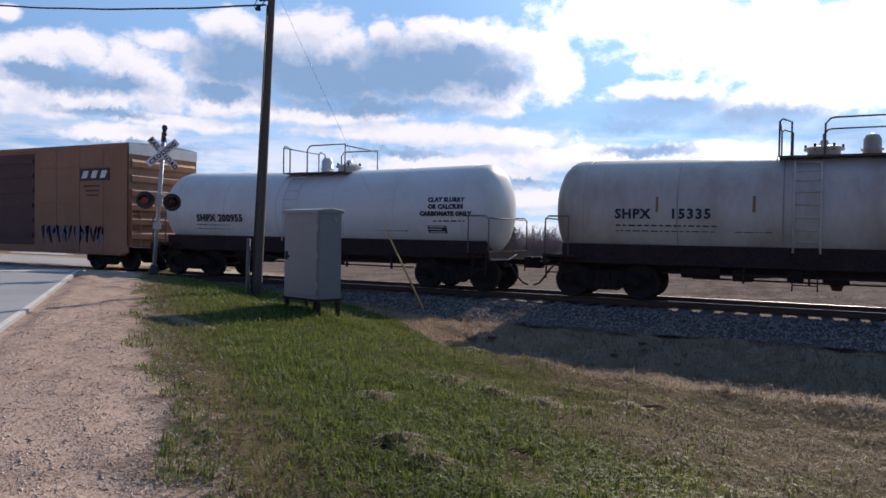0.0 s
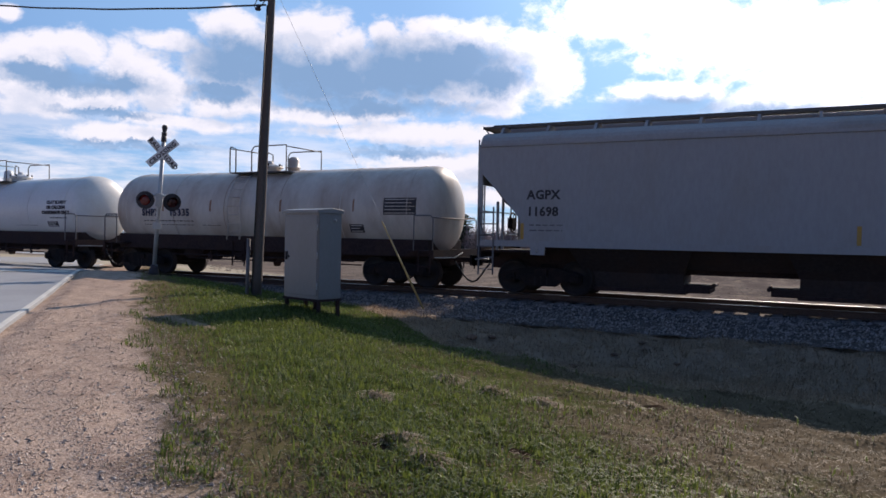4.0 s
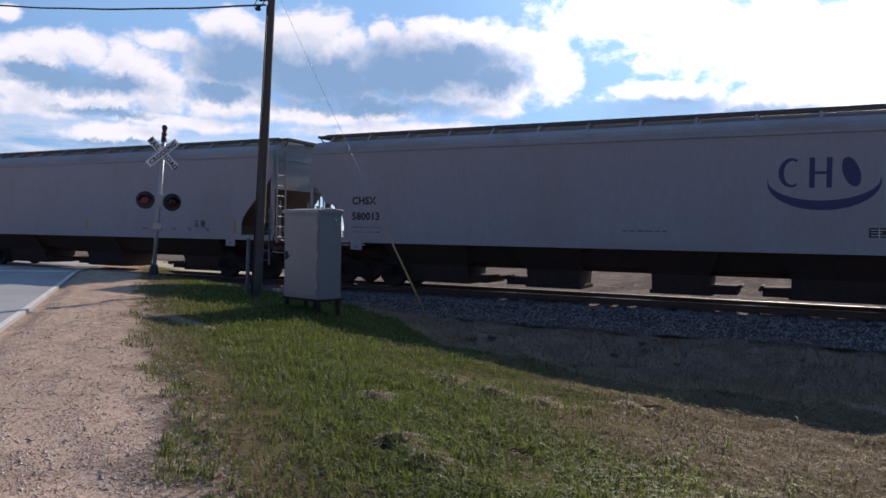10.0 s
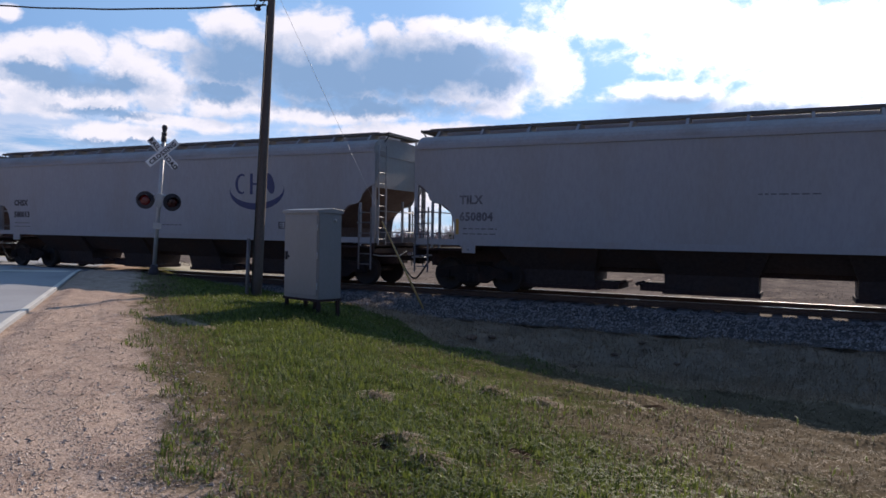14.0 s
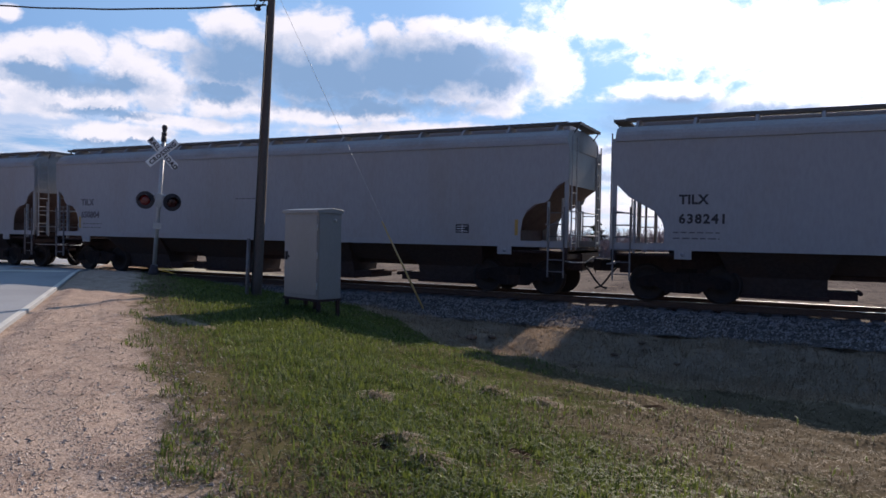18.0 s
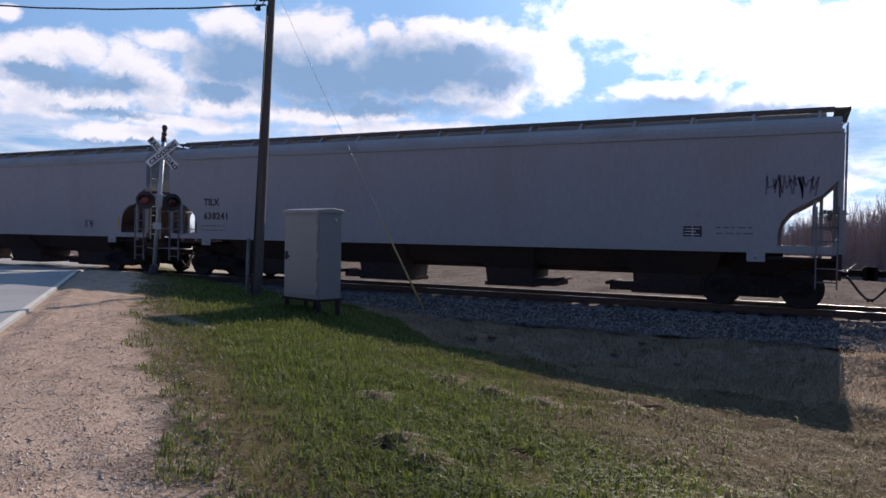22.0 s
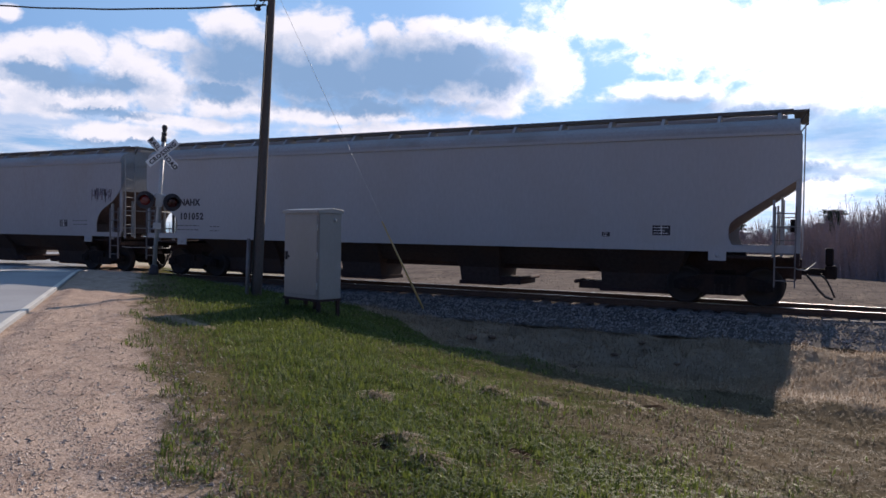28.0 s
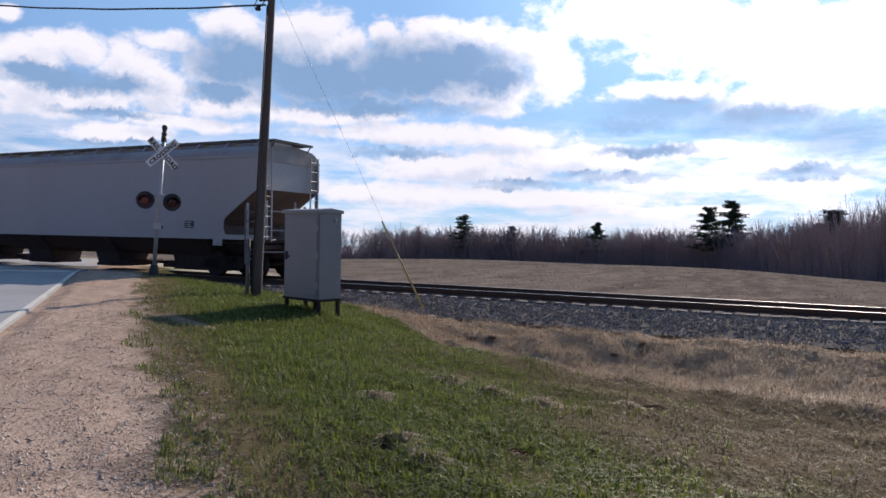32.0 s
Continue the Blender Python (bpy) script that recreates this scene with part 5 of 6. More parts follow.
def make_crossing_signal():
    x, y = -16.79, -4.74
    z = stand_on(x, y) + 0.04
    # the mast leans a little along the track; local +z is its axis, local -y faces the road traffic
    lean = Matrix.Translation((x, y, z)) @ Matrix.Rotation(math.radians(5.4), 4, "Y") @ Matrix.Rotation(math.radians(43.5), 4, "Z")
    sig = thing("crossing_signal", lean, "leaning level-crossing signal with crossbuck and red lamps", "crossing signal")
    bm = bmesh.new()
    lathe(bm, [(-0.1, 0.15), (0.05, 0.14), (0.18, 0.11), (0.26, 0.09)], (0, 0, 0), "z", 16)
    part("mast_base", bm, BLACK, sig)
    bm = bmesh.new()
    tube(bm, (0, 0, 0.2), (0, 0, 4.05), 0.057, seg=14)
    part("mast", bm, GALV, sig, "galvanised steel mast")
    bm = bmesh.new()
    lathe(bm, [(3.97, 0.07), (4.07, 0.075), (4.08, 0.045), (4.13, 0.065), (4.20, 0.08), (4.26, 0.07), (4.28, 0.02)], (0, 0, 0), "z", 14)
    part("bell", bm, BLACK, sig, "dark bell on top")
    bm = bmesh.new()
    tube(bm, (0, 0, 3.80), (0, 0, 3.95), 0.075, seg=12)
    part("collar", bm, BLACK, sig)
    # crossbuck
    cz = 3.48
    for k, ang in enumerate((-45, 45)):
        blade = Matrix.Translation((0, -0.075 - 0.016 * k, cz)) @ Matrix.Rotation(math.radians(-ang), 4, "Y")
        bm = bmesh.new()
        box(bm, -0.52, 0.52, -0.006, 0.006, -0.104, 0.104)
        b = part("crossbuck_blade", bm, SIGN_WHITE, sig, "white reflective crossbuck blade")
        b.matrix_basis = blade
        at = blade @ Matrix.Translation((0, -0.0075, 0))
        if k == 1:
            sign_text("CROSSING", 0.168, BLACK, sig, at @ pose(0, 0, -0.062, 90, 0, 0), align="CENTER", spacing=1.16, bold=0.007)
        else:
            sign_text("RAIL", 0.175, BLACK, sig, at @ pose(-0.32, 0, -0.062, 90, 0, 0), align="CENTER", spacing=1.1, bold=0.007)
            sign_text("ROAD", 0.175, BLACK, sig, at @ pose(0.32, 0, -0.062, 90, 0, 0), align="CENTER", spacing=1.1, bold=0.007)
    # lamps on a crossarm
    lz = 2.10
    bm = bmesh.new()
    tube(bm, (-0.30, -0.02, lz + 0.16), (0.30, -0.02, lz + 0.16), 0.03, seg=8)
    box(bm, -0.09, 0.09, -0.09, 0.09, lz - 0.16, lz + 0.22)
    part("crossarm", bm, GALV, sig)
    for k, (lx, turn) in enumerate(((-0.36, -6), (0.36, 20))):
        base = new("flasher_lamp")
        base.parent = sig
        base.matrix_basis = pose(lx, -0.12, lz, 0, 0, turn)
        tagged(base, "dark round lamp unit with red lens")
        bm = bmesh.new()
        lathe(bm, [(0.02, 0.25), (0.0, 0.254), (-0.012, 0.25)], (0, 0, 0), "y", 32)
        part("backing_disc", bm, BLACK, base)
        bm = bmesh.new()
        lathe(bm, [(0.18, 0.07), (0.15, 0.12), (0.02, 0.14)], (0, 0, 0), "y", 20)
        part("housing", bm, BLACK, base)
        bm = bmesh.new()
        lathe(bm, [(-0.012, 0.145), (-0.03, 0.14), (-0.045, 0.10), (-0.052, 0.02)], (0, 0, 0), "y", 28)
        part("lens", bm, LIT_LENS if k == 0 else RED_LENS, base, "red glass lens")
        bm = bmesh.new()
        n = 14
        va = []
        for i in range(n + 1):
            t = math.radians(-10 + 200 * i / n)
            for r, yy in ((0.155, -0.012), (0.155, -0.26 + 0.10 * abs(math.cos(t)))):
                va.append(bm.verts.new((r * math.cos(t), yy, r * math.sin(t))))
        for i in range(n):
            bm.faces.new([va[2 * i], va[2 * i + 2], va[2 * i + 3], va[2 * i + 1]])
        ex = bmesh.ops.solidify(bm, geom=bm.faces[:], thickness=0.006)
        part("hood", bm, BLACK, base, "black lamp visor")
    bm = bmesh.new()
    box(bm, -0.11, 0.11, -0.12, -0.06, 1.30, 1.48)
    part("sign_plate", bm, GALV, sig)


def lit_lens():
    m = bpy.data.materials.new("lit_red_lens")
    m.use_nodes = True
    g = Graph(m.node_tree)
    co = g.add("ShaderNodeTexCoord").outputs["Object"]
    n = g.noise(co, 18, 2, 0.5)
    bs = g.add("ShaderNodeBsdfPrincipled")
    g.put(bs.inputs["Base Color"], g.mix(n, (0.06, 0.012, 0.012), (0.10, 0.015, 0.015)))
    bs.inputs["Roughness"].default_value = 0.25
    bs.inputs["Emission Color"].default_value = (1.0, 0.05, 0.06, 1)
    bs.inputs["Emission Strength"].default_value = 0.008
    out = g.add("ShaderNodeOutputMaterial")
    g.l.new(bs.outputs[0], out.inputs[0])
    return m


LIT_LENS = lit_lens()


def make_pole():
    x, y = -11.61, -6.28
    z = stand_on(x, y)
    pole = thing("utility_pole", Matrix.Translation((x, y, z)) @ Matrix.Rotation(math.radians(2.9), 4, "Y"), "weathered leaning wooden utility pole", "utility pole")
    bm = bmesh.new()
    n, seg = 14, 16
    rings = []
    for i in range(n + 1):
        h = -0.3 + 10.3 * i / n
        r = 0.122 - 0.0054 * h
        rings.append([bm.verts.new((r * math.cos(k * 6.2832 / seg) * (1 + 0.03 * noise.noise(Vector((k, h, 0)))), r * math.sin(k * 6.2832 / seg), h)) for k in range(seg)])
    for a, b in zip(rings, rings[1:]):
        for k in range(seg):
            bm.faces.new([a[k], a[(k + 1) % seg], b[(k + 1) % seg], b[k]]).smooth = True
    bm.faces.new(rings[-1])
    bm.faces.new(rings[0][::-1])
    part("shaft", bm, WOOD, pole)
    bm = bmesh.new()
    tube(bm, (-0.20, -0.10, -0.2), (-0.235, -0.10, 1.35), 0.045, seg=10)
    part("riser_guard", bm, DIM_GREY, pole, "grey cable riser guard")
    bm = bmesh.new()
    tube(bm, (-0.04, -0.14, 0.1), (-0.02, -0.12, 6.8), 0.016, seg=6)
    part("ground_wire", bm, CABLE, pole)
    bm = bmesh.new()
    box(bm, -0.30, -0.05, -0.10, -0.04, 6.93, 6.98)
    lathe(bm, [(6.72, 0.05), (6.76, 0.07), (6.80, 0.05), (6.86, 0.03)], (-0.33, -0.07, 0), "z", 12)
    part("cable_bracket", bm, BLACK, pole)
    bm = bmesh.new()
    pts = [(-0.08, -0.1, 6.95), (-0.22, -0.12, 6.78), (-0.36, -0.12, 6.72), (-0.42, -0.1, 6.84), (-0.36, -0.08, 6.98)]
    pipe(bm, pts, 0.012, 6)
    part("drip_loop", bm, CABLE, pole)
    # the aerial cable
    wire = thing("aerial_cable", (0, 0, 0), "black aerial cable sagging from the pole", "cable")
    bm = bmesh.new()
    pts = []
    for i in range(25):
        d = 19.0 * i / 24
        pts.append((-11.42 - d, -6.3, 6.9 + 0.085 * d + 0.0039 * d * d + 0.008 * math.sin(d * 2.1)))
    pipe(bm, pts, 0.022, 6)
    part("cable", bm, CABLE, wire)
    guy = thing("guy_wire", (0, 0, 0), "steel guy wire with yellow guard", "guy wire")
    a, b = Vector((-7.73, -4.79, -0.45)), Vector((-8.81, -5.2, 1.87))
    top = Vector((-11.12, -6.14, 7.05))
    bm = bmesh.new()
    tube(bm, a, top, 0.004, seg=6)
    part("strand", bm, GALV, guy)
    bm = bmesh.new()
    tube(bm, a + (b - a) * 0.13, b, 0.024, 0.019, seg=10)
    part("guard", bm, YELLOW, guy, "sun-bleached yellow plastic guard")


SIGN_WHITE = surface("sign_white", (0.80, 0.80, 0.78), 0.4, 0, 0.03, 2, 30, 0.02, (0.6, 0.58, 0.54), 0.3)
make_cabinet()
make_crossing_signal()
make_pole()

# stop line and crossing surface
RUBBER = surface("crossing_surface", (0.10, 0.10, 0.105), 0.85, 0, 0.2, 0.8, 40, 0.3, (0.16, 0.15, 0.15), 0.5)
PLANK = surface("crossing_timber", (0.12, 0.095, 0.08), 0.85, 0, 0.25, 1.0, 20, 0.4, (0.2, 0.18, 0.16), 0.4, (0.5, 4, 4))


def make_crossing():
    c = thing("crossing_deck", (0, 0, 0), "timber and asphalt deck where the road crosses", "crossing deck")
    c["kind"] = "structure"
    for y0, y1 in ((-0.66, -0.35), (-0.33, -0.02), (0.02, 0.33), (0.35, 0.66), (-1.20, -0.86), (0.86, 1.20)):
        for x0 in (-36.95, -34.45, -31.95, -29.45, -26.95):
            bm = bmesh.new()
            box(bm, x0, x0 + 2.44, y0, y1, -0.15, -0.012)
            bevel(bm, 0.012)
            part("plank", bm, PLANK, c)


make_crossing()


def transverse_line():
    bm = bmesh.new()
    a, b = Vector((-19.36, -5.52)), Vector((-24.5, -8.4))
    d = (b - a).normalized()
    nrm = Vector((-d.y, d.x)) * 0.28
    n = 12
    rows = []
    for i in range(n + 1):
        p = a + (b - a) * i / n
        rows.append([bm.verts.new((q.x, q.y, lerp_table(q.y, ROAD_Z) + 0.007)) for q in (p - nrm, p + nrm)])
    for r, s in zip(rows, rows[1:]):
        bm.faces.new([r[0], r[1], s[1], s[0]])
    ob = new("stop_line", finish(bm, "stop_line", ROADLINE))
    tagged(ob, "worn white stop line across the lane", "road marking", kind="structure")


transverse_line()


# ---- grass and stones ----
def dryness(x, y):
    w = across(x, y)
    n = noise.noise(Vector((x * 0.5, y * 0.5, 11)))
    m = noise.noise(Vector((x * 1.9, y * 1.9, 5)))
    return 0.13 * w + 0.05 * (x + 6) + 0.35 * n + 0.35 * m


def blade_material(name, dark, light, spec=0.5):
    m = bpy.data.materials.new(name)
    m.use_nodes = True
    g = Graph(m.node_tree)
    rnd = g.add("ShaderNodeNewGeometry").outputs["Random Per Island"]
    co = g.add("ShaderNodeTexCoord").outputs["Object"]
    n = g.noise(co, 1.3, 3, 0.6)
    col = g.mix(rnd, dark, light)
    col = g.mix(g.math("MULTIPLY", n, 0.5), col, dark)
    bs = g.add("ShaderNodeBsdfPrincipled")
    g.put(bs.inputs["Base Color"], col)
    bs.inputs["Roughness"].default_value = 0.55
    bs.inputs["Specular IOR Level"].default_value = spec
    tr = g.add("ShaderNodeBsdfTranslucent")
    g.put(tr.inputs[0], col)
    mx = g.add("ShaderNodeMixShader")
    mx.inputs[0].default_value = 0.50
    g.l.new(bs.outputs[0], mx.inputs[1])
    g.l.new(tr.outputs[0], mx.inputs[2])
    out = g.add("ShaderNodeOutputMaterial")
    g.l.new(mx.outputs[0], out.inputs[0])
    return m


def blades(name, spots, length, width, material, label, seed, droop=0.6, lift=1.0):
    """Bent blades of grass, each of two quads."""
    rnd = np.random.RandomState(seed)
    n = len(spots)
    base = np.array(spots)
    ang = rnd.uniform(0, 2 * np.pi, n)
    ln = rnd.uniform(0.5, 1.2, n) * length
    lean = rnd.uniform(0.1, droop, n)
    d = np.stack([np.cos(ang), np.sin(ang), np.zeros(n)], -1)
    sd = np.stack([-np.sin(ang), np.cos(ang), np.zeros(n)], -1) * (width * rnd.uniform(0.6, 1.3, n))[:, None]
    up = np.array([0, 0, 1.0])
    mid = base + d * (ln * lean * 0.4)[:, None] + up * (ln * 0.6 * lift)[:, None]
    tip = base + d * (ln * lean * 1.3)[:, None] + up * (ln * lift * np.maximum(0.12, 1.0 - 0.45 * lean))[:, None]
    v = np.stack([base - sd, base + sd, mid - sd * 0.8, mid + sd * 0.8, tip], 1).reshape(-1, 3)
    k = np.arange(n)[:, None] * 5
    quads = (k + np.array([0, 1, 3, 2])).tolist()
    tris = (k + np.array([2, 3, 4])).tolist()
    me = bpy.data.meshes.new(name)
    me.from_pydata(v.tolist(), [], quads + tris)
    me.materials.append(material)
    return tagged(new(name, me), label, "grass", kind="stuff")


def scatter_grass():
    rnd = random.Random(21)
    green, worn, straw, tall, litter = [], [], [], [], []
    tries = 0
    while tries < 230000:
        tries += 1
        # density falls with distance from where one stands
        r = 3.2 + 15.5 * rnd.random() ** 1.3
        a = radians(rnd.uniform(-12, 62))
        x, y = -math.sin(a) * r + 0.0, EYE.y + math.cos(a) * r
        if rnd.random() < 0.22:
            x, y = rnd.uniform(-18, 4), rnd.uniform(-16, -3.6)
        w = across(x, y)
        if w < -1.0 or y > -3.4 or (y > -3.9 and rnd.random() < 0.6):
            continue
        edge = verge_shift(y) - 0.2 + 0.45 * noise.noise(Vector((x * 0.9, y * 0.9, 2))) + 0.3 * noise.noise(Vector((x * 3.1, y * 3.1, 2)))
        p = (x, y, ground_z(x, y) - 0.008)
        if w < edge + 0.12:
            if w > edge - 0.55 and rnd.random() < 0.16 + 0.75 * max(0, (w - edge + 0.30)):
                litter.append(p)
            continue
        thin = noise.noise(Vector((x * 1.5, y * 1.5, 31))) + 0.6 * noise.noise(Vector((x * 4.2, y * 4.2, 3)))
        if thin > 0.3 and y < bank_line(x) and rnd.random() < 0.8:
            if rnd.random() < 0.3:
                litter.append(p)
            continue
        if soil_scar(x, y) < 0.9 + 0.8 * noise.noise(Vector((x * 6, y * 6, 4))):
            continue
        scalp = bare_patch(x, y) + 0.6 * noise.noise(Vector((x * 3.0, y * 3.0, 44)))
        if scalp < 0.8:
            if rnd.random() < 0.9:
                litter.append(p)
            continue
        bare = 0.9 * math.exp(-((w - verge_shift(y) - 0.35) / 0.7) ** 2)      # sparse edge along the gravel
        q = dryness(x, y) + rnd.gauss(0, 0.2) + 0.5 * bare
        if y > bank_line(x) + 0.35 * noise.noise(Vector((x * 2.2, y * 2.2, 15))):
            straw.append(p)
            if y < -3.7 and rnd.random() < 0.25:
                tall.append(p)
        elif rnd.random() < 0.28 + 0.30 * bare:
            litter.append(p)
        elif rnd.random() < 0.55 * bare:
            worn.append(p)
        elif q < 0.62:
            green.append(p)
        else:
            worn.append(p)
    blades("green_grass", green, 0.10, 0.0058, blade_material("grass_green", (0.040, 0.062, 0.012), (0.235, 0.28, 0.058), 0.50), "short green spring grass", 3, 1.1)
    blades("worn_grass", worn, 0.06, 0.0045, blade_material("grass_worn", (0.080, 0.062, 0.036), (0.26, 0.205, 0.13), 0.10), "short olive-brown worn grass on the slope", 8, 2.0, 0.8)
    blades("dry_grass", straw, 0.12, 0.0045, blade_material("grass_dry", (0.14, 0.10, 0.066), (0.56, 0.43, 0.30), 0.12), "matted straw-coloured dead grass on the bank", 4, 2.3, 0.55)
    blades("tall_dry_grass", tall, 0.17, 0.004, blade_material("grass_tall", (0.17, 0.12, 0.08), (0.46, 0.34, 0.235), 0.15), "taller dead grass beside the ballast", 5, 1.7)
    blades("grass_litter", litter, 0.055, 0.0045, blade_material("litter", (0.13, 0.092, 0.058), (0.62, 0.51, 0.37), 0.15), "dead blades and leaf litter among the grass", 6, 2.6, 0.3)


scatter_grass()


def clumps():
    """Matted mounds of dead grass and clods of earth on the slope."""
    rnd = random.Random(8)
    mat = blade_material("matted_grass", (0.30, 0.235, 0.17), (0.78, 0.65, 0.50), 0.1)
    for x, y, r in MOUNDS:
        r *= 0.72
        pts = []
        for k in range(420):
            a, q = rnd.uniform(0, 6.283), r * math.sqrt(rnd.random()) * 1.5
            px, py = x + q * math.cos(a) * 1.2, y + q * math.sin(a)
            pts.append((px, py, ground_z(px, py) - 0.01))
        ob = blades("grass_clump", pts, 0.07, 0.006, mat, "matted mound of dead grass on the slope", rnd.randint(1, 999), 2.2, 0.6)
        ob["kind"] = "stuff"


clumps()


def earth_clods():
    """Lumps of dark earth lying on the bank."""
    rnd = random.Random(12)
    soil = surface("clod_earth", (0.19, 0.125, 0.09), 0.95, 0, 0.35, 5, 22, 0.5, (0.10, 0.062, 0.045), 0.6, spec=0.05)
    for x, y, r in ((-6.3, -5.55, 0.17), (-5.95, -5.3, 0.11), (-6.55, -5.75, 0.09), (-4.45, -6.55, 0.14), (-4.15, -6.25, 0.10), (-3.85, -6.15, 0.12), (-3.3, -5.3, 0.09), (-2.9, -4.6, 0.10), (-5.1, -6.2, 0.07), (-2.1, -5.4, 0.08)):
        bm = bmesh.new()
        r *= 0.72
        bmesh.ops.create_icosphere(bm, subdivisions=2, radius=r)
        for v in bm.verts:
            k = 1 + 0.45 * noise.noise(v.co * (4.5 / r * 0.14) + Vector((x * 3, y, 0))) + rnd.uniform(-0.08, 0.08)
            v.co = Vector((v.co.x * k * 1.35, v.co.y * k, v.co.z * k * 0.5))
        ob = new("earth_clod", finish(bm, "earth_clod", soil))
        ob.matrix_basis = pose(x, y, ground_z(x, y) + 0.25 * r, 0, 0, rnd.uniform(0, 180))
        tagged(ob, "dark brown clod of earth on the straw bank", "clod", "clods on the bank")


earth_clods()


def shoulder_gravel():
    rnd = np.random.RandomState(6)
    n = 26000
    pts = []
    while len(pts) < n:
        r = 3.0 + 12 * rnd.rand() ** 1.5
        a = radians(rnd.uniform(25, 62))
        x, y = -math.sin(a) * r, EYE.y + math.cos(a) * r
        w = across(x, y)
        if -1.55 < w < 0.35 + 0.4 * rnd.rand():
            pts.append((x, y, ground_z(x, y)))
    pts = np.array(pts)
    r = rnd.uniform(0.003, 0.010, n) * (1 + 1.3 * (rnd.rand(n) > 0.94))
    base = np.array([(1, 0, 0), (-1, 0, 0), (0, 1, 0), (0, -1, 0), (0, 0, 0.5), (0, 0, -0.5)], float)
    tri = np.array([(0, 2, 4), (2, 1, 4), (1, 3, 4), (3, 0, 4), (2, 0, 5), (1, 2, 5), (3, 1, 5), (0, 3, 5)])
    v = base[None] * r[:, None, None] * rnd.uniform(0.6, 1.3, (n, 6, 1))
    v = v + pts[:, None, :] + np.array([0, 0, 0.003])
    me = bpy.data.meshes.new("shoulder_stones")
    me.from_pydata(v.reshape(-1, 3).tolist(), [], (tri[None] + (np.arange(n) * 6)[:, None, None]).reshape(-1, 3).tolist())
    me.materials.append(island_material("shoulder_stone", (0.32, 0.24, 0.19), (0.75, 0.63, 0.53)))
    tagged(new("shoulder_stones", me), "loose gravel on the road shoulder", "stones", kind="stuff")


shoulder_gravel()


# ---- woods ----
BARK = surface("bark_far", (0.33, 0.26, 0.255), 0.95, 0, 0.3, 0.3, 4, 0.0, (0.34, 0.28, 0.27), 0.5)
NEEDLES = island_material("pine_needles", (0.04, 0.06, 0.035), (0.11, 0.14, 0.075))


def bare_tree(seed, height):
    """Segments (start, end, radius) of a leafless tree."""
    rnd = random.Random(seed)
    segs = []

    def grow(p, d, ln, r, depth):
        q = p + d * ln
        segs.append((p, q, r, r * 0.7))
        if depth == 0:
            return
        for k in range(3 if depth > 1 else 4):
            nd = (d + Vector((rnd.gauss(0, 0.27), rnd.gauss(0, 0.27), rnd.uniform(0.05, 0.40)))).normalized()
            grow(p + d * ln * rnd.uniform(0.55, 1.0), nd, ln * rnd.uniform(0.5, 0.75), r * 0.55, depth - 1)
    grow(Vector((0, 0, -0.5)), Vector((rnd.gauss(0, 0.05), rnd.gauss(0, 0.05), 1)).normalized(), height * 0.45, height * 0.011, 4)
    top = max(max(a.z, b.z) for a, b, _, _ in segs)
    return segs, height / top


def tree_arrays(seed, height):
    segs, k = bare_tree(seed, height)
    vs, fs = [], []
    for a, b, r0, r1 in segs:
        d = (b - a).normalized()
        s = d.cross(Vector((0.31, 0.87, 0.2))).normalized()
        u = d.cross(s)
        i = len(vs)
        for p, r in ((a, r0), (b, r1)):
            for t in (0, 2.094, 4.189):
                vs.append((p + (s * math.cos(t) + u * math.sin(t)) * max(r * 0.9, 0.0008)) * k)
        for j in range(3):
            fs.append((i + j, i + (j + 1) % 3, i + 3 + (j + 1) % 3, i + 3 + j))
    return np.array([tuple(v) for v in vs]), np.array(fs)


EDGE_OF_WOODS = ((84, 55), (40, 80), (10.3, 100), (-2.3, 150), (-18.5, 185), (-63.7, 205), (-147.5, 205), (-246, 200), (-400, 180), (-560, 120))


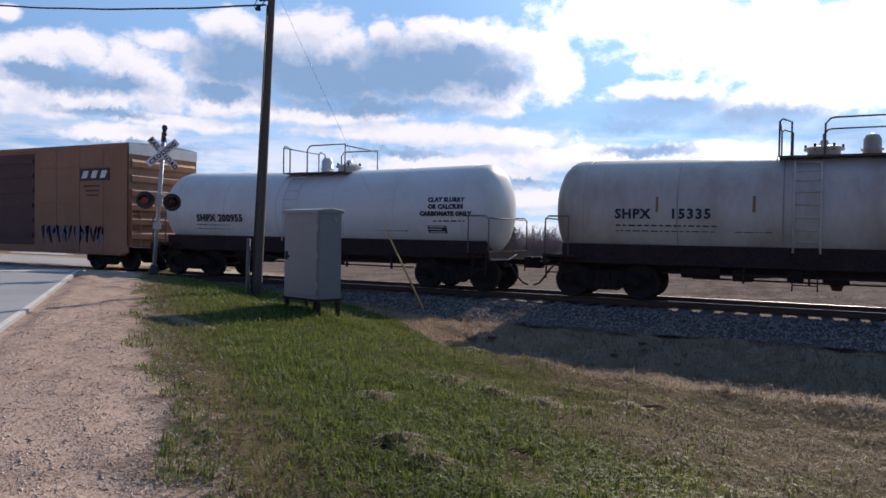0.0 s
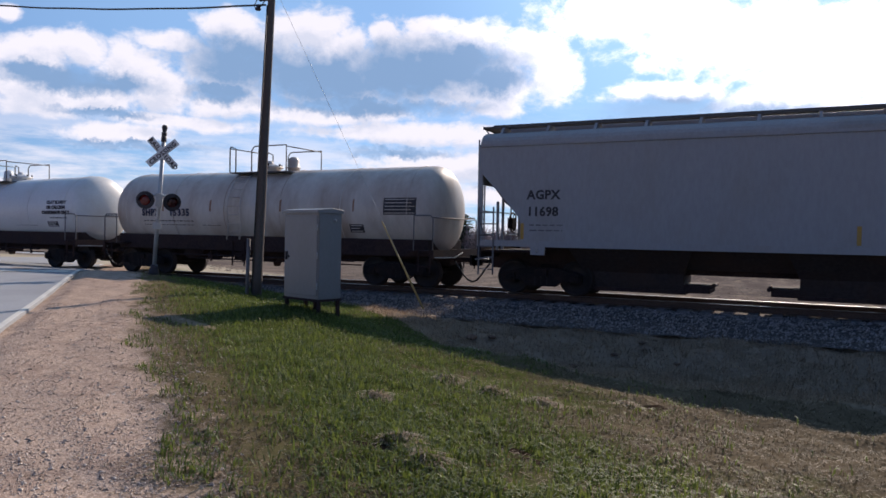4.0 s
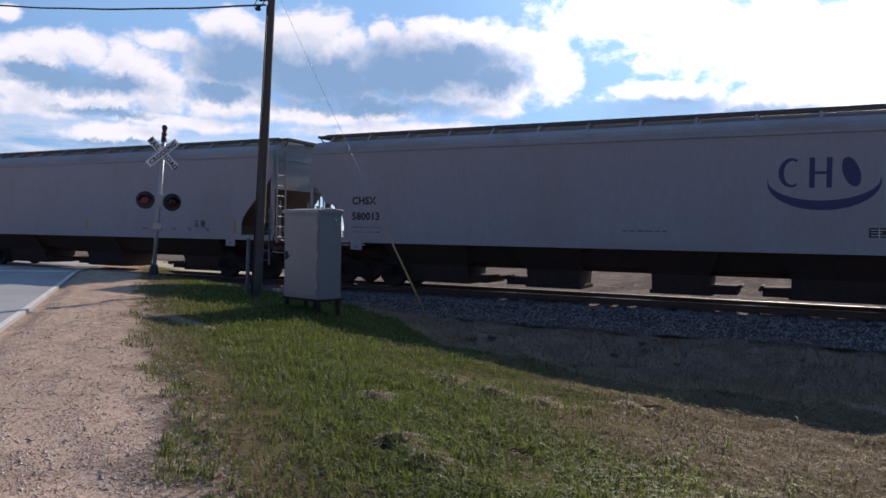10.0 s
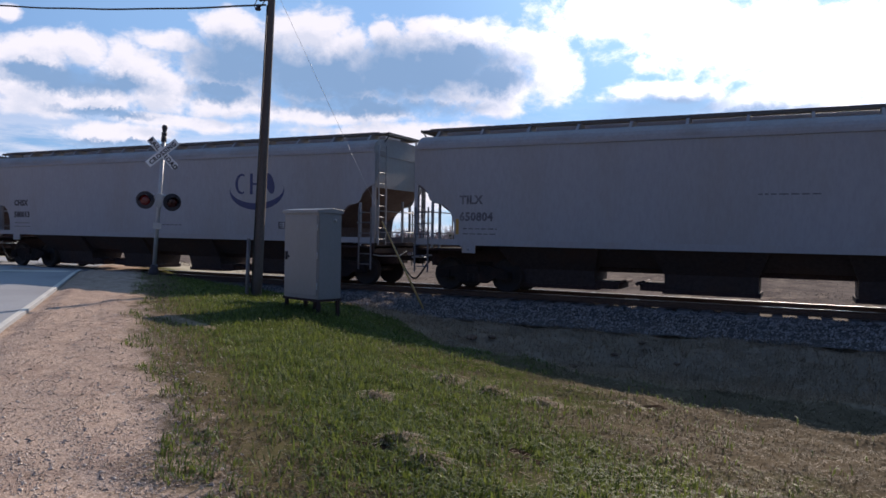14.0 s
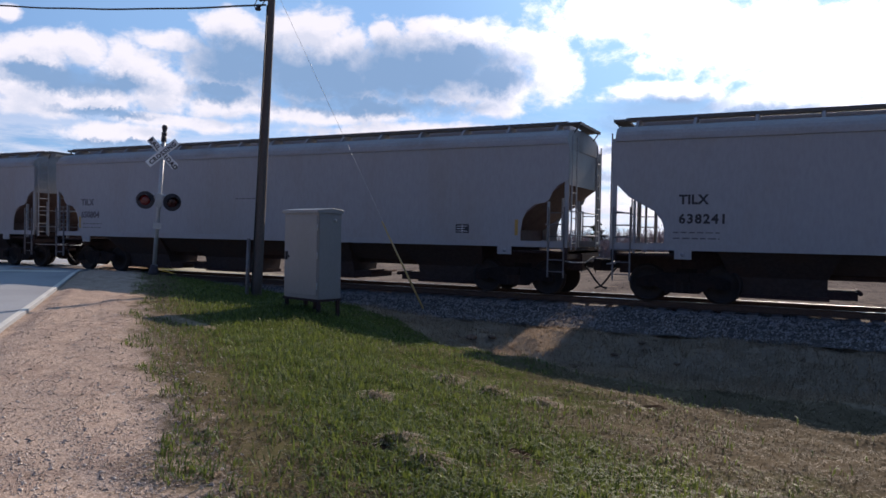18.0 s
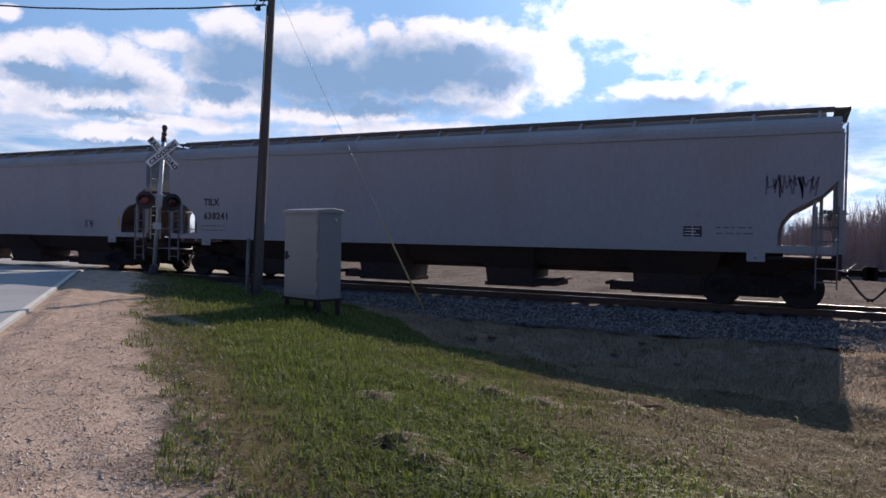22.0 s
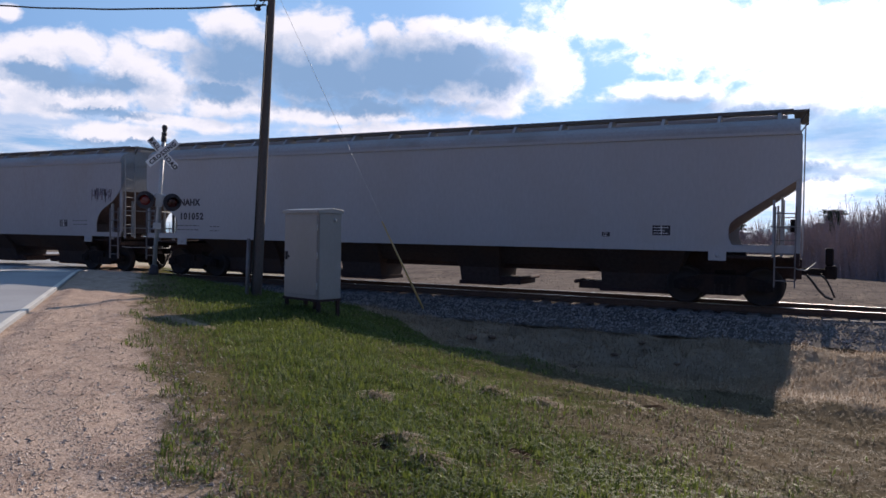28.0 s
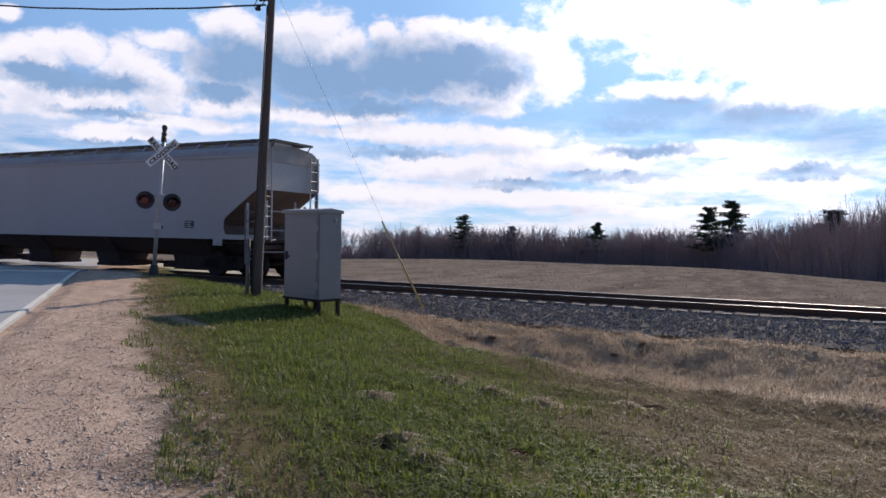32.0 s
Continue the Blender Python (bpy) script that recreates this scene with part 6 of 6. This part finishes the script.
def woods():
    rnd = random.Random(2)
    kinds = [tree_arrays(40 + k, 1.0) for k in range(7)]
    V, F, off = [], [], 0
    for (xa, ya), (xb, yb) in zip(EDGE_OF_WOODS, EDGE_OF_WOODS[1:]):
        ln = math.hypot(xb - xa, yb - ya)
        n = int(ln * (7.0 if xb > -160 else 1.0))
        for i in range(n):
            t = rnd.random()
            back = rnd.random() ** 1.3 * 26
            nx, ny = (yb - ya) / ln, -(xb - xa) / ln
            if ny < 0:
                nx, ny = -nx, -ny
            if xa > 1:
                nx, ny = abs(nx) + 0.3, abs(ny)
            x, y = xa + (xb - xa) * t + nx * back, ya + (yb - ya) * t + ny * back
            hgt = rnd.uniform(8, 14) * (0.75 if rnd.random() < 0.3 else 1.0)
            v, f = kinds[rnd.randrange(7)]
            a = rnd.uniform(0, 6.283)
            ca, sa = math.cos(a) * hgt, math.sin(a) * hgt
            if xa > 1:
                ca, sa = ca * 0.8, sa * 0.8
            w = np.stack([v[:, 0] * ca - v[:, 1] * sa + x, v[:, 0] * sa + v[:, 1] * ca + y, v[:, 2] * hgt + ground_z(x, y)], -1)
            V.append(w)
            F.append(f + off)
            off += len(v)
    me = bpy.data.meshes.new("bare_woods")
    me.from_pydata(np.concatenate(V).tolist(), [], np.concatenate(F).tolist())
    me.materials.append(BARK)
    tagged(new("bare_woods", me), "leafless grey-brown woods at the edge of the field", "woods", kind="stuff")
    # brush at the foot
    V, n = [], 0
    for (xa, ya), (xb, yb) in zip(EDGE_OF_WOODS, EDGE_OF_WOODS[1:]):
        ln = math.hypot(xb - xa, yb - ya)
        for i in range(int(ln * 26)):
            t = rnd.random()
            x, y = xa + (xb - xa) * t + rnd.uniform(-2, 5), ya + (yb - ya) * t + rnd.uniform(0, 9)
            z = ground_z(x, y)
            h = rnd.uniform(1.5, 5.5)
            lx, ly = rnd.gauss(0, 0.5), rnd.gauss(0, 0.5)
            r = rnd.uniform(0.05, 0.16)
            V += [(x - r, y, z - 0.3), (x + r, y, z - 0.3), (x + lx + r * 0.5, y + ly, z + h), (x + lx - r * 0.5, y + ly, z + h)]
            n += 1
    me = bpy.data.meshes.new("brush")
    me.from_pydata(V, [], [(4 * i, 4 * i + 1, 4 * i + 2, 4 * i + 3) for i in range(n)])
    me.materials.append(BARK)
    tagged(new("brush", me), "bare brush at the foot of the woods", "brush", kind="stuff")


def make_pine(x, y, height, seed, lean=0.0, spread=0.50, label="dark pine standing above the bare woods"):
    rnd = random.Random(seed)
    z = ground_z(x, y)
    pine = thing("pine_tree", pose(x, y, z, 0, lean, 0), label, "tree", "pines in the woods")
    bm = bmesh.new()
    tube(bm, (0, 0, -0.3), (0, 0, height * 0.97), height * 0.016, height * 0.003, seg=7)
    part("trunk", bm, BARK, pine)
    V, F = [], []
    k = 0
    f = 0.30 + 0.08 * rnd.random()
    while f < 0.99:                       # whorls of level limbs with gaps between them
        for limb in range(rnd.randint(6, 9)):
            far = height * spread * (1.06 - f) ** 0.75 * rnd.uniform(0.35, 1.05)
            a = rnd.uniform(0, 6.283)
            rise = rnd.uniform(-0.10, 0.22) + 0.5 * max(0.0, f - 0.75)
            foot = height * (f + rnd.gauss(0, 0.012))
            for tuft in range(7):
                q = far * (0.15 + 0.85 * (tuft + rnd.random()) / 7)
                c0 = Vector((math.cos(a) * q, math.sin(a) * q, foot + q * rise))
                for blade in range(14):
                    c = c0 + Vector((rnd.gauss(0, 0.018), rnd.gauss(0, 0.018), rnd.gauss(0.004, 0.009))) * height
                    size = 0.010 * height + 0.08
                    V += [tuple(c + Vector((rnd.gauss(0, 1), rnd.gauss(0, 1), rnd.gauss(0, 0.5))) * size) for _ in range(3)]
                    F.append((k, k + 1, k + 2))
                    k += 3
        f += rnd.uniform(0.035, 0.065)
    me = bpy.data.meshes.new("crown")
    me.from_pydata(V, [], F)
    me.materials.append(NEEDLES)
    ob = new("crown", me)
    ob.parent = pine


def field_stubble():
    """Clods and straw left on the ploughed field."""
    rnd = np.random.RandomState(14)
    n = 16000
    y = 5 + 100 * rnd.rand(n) ** 1.4
    x = -(y + 19.6) * (-0.13 + 1.35 * rnd.rand(n))
    ok = np.array([across(p, q) for p, q in zip(x, y)]) > 1.0
    x, y = x[ok], y[ok]
    n = len(x)
    z = np.array([ground_z(p, q) for p, q in zip(x, y)])
    a = rnd.uniform(0, 3.14, n)
    r = rnd.uniform(0.04, 0.13, n)
    h = rnd.uniform(0.01, 0.035, n)
    c, s = np.cos(a) * r, np.sin(a) * r
    zero = np.zeros(n)
    v = np.stack([np.stack([x - c, y - s, z - 0.02], -1), np.stack([x + c, y + s, z - 0.02], -1), np.stack([x - s * 0.5, y + c * 0.5, z - 0.02], -1), np.stack([x + s * 0.5, y - c * 0.5, z - 0.02], -1), np.stack([x, y, z + h], -1)], 1).reshape(-1, 3)
    k = np.arange(n)[:, None] * 5
    tri = np.concatenate([k + np.array(t) for t in ((0, 2, 4), (2, 1, 4), (1, 3, 4), (3, 0, 4))]).tolist()
    me = bpy.data.meshes.new("field_stubble")
    me.from_pydata(v.tolist(), [], tri)
    me.materials.append(island_material("stubble", (0.06, 0.045, 0.036), (0.50, 0.40, 0.29)))
    tagged(new("field_stubble", me), "clods and cut straw on the field", "stubble", kind="stuff")


field_stubble()
woods()
for px, py, hh, sd, wide in ((-105.9, 207, 17.0, 1, 0.2), (-89.9, 212, 12.8, 2, 0.26), (-59.1, 209, 14.2, 4, 0.22), (-23.2, 189, 17.7, 5, 0.22), (-17.3, 187, 19.3, 6, 0.2), (5.4, 150, 13.9, 7, 0.3)):
    make_pine(px, py, hh, sd, spread=wide * 2.7)


motions()
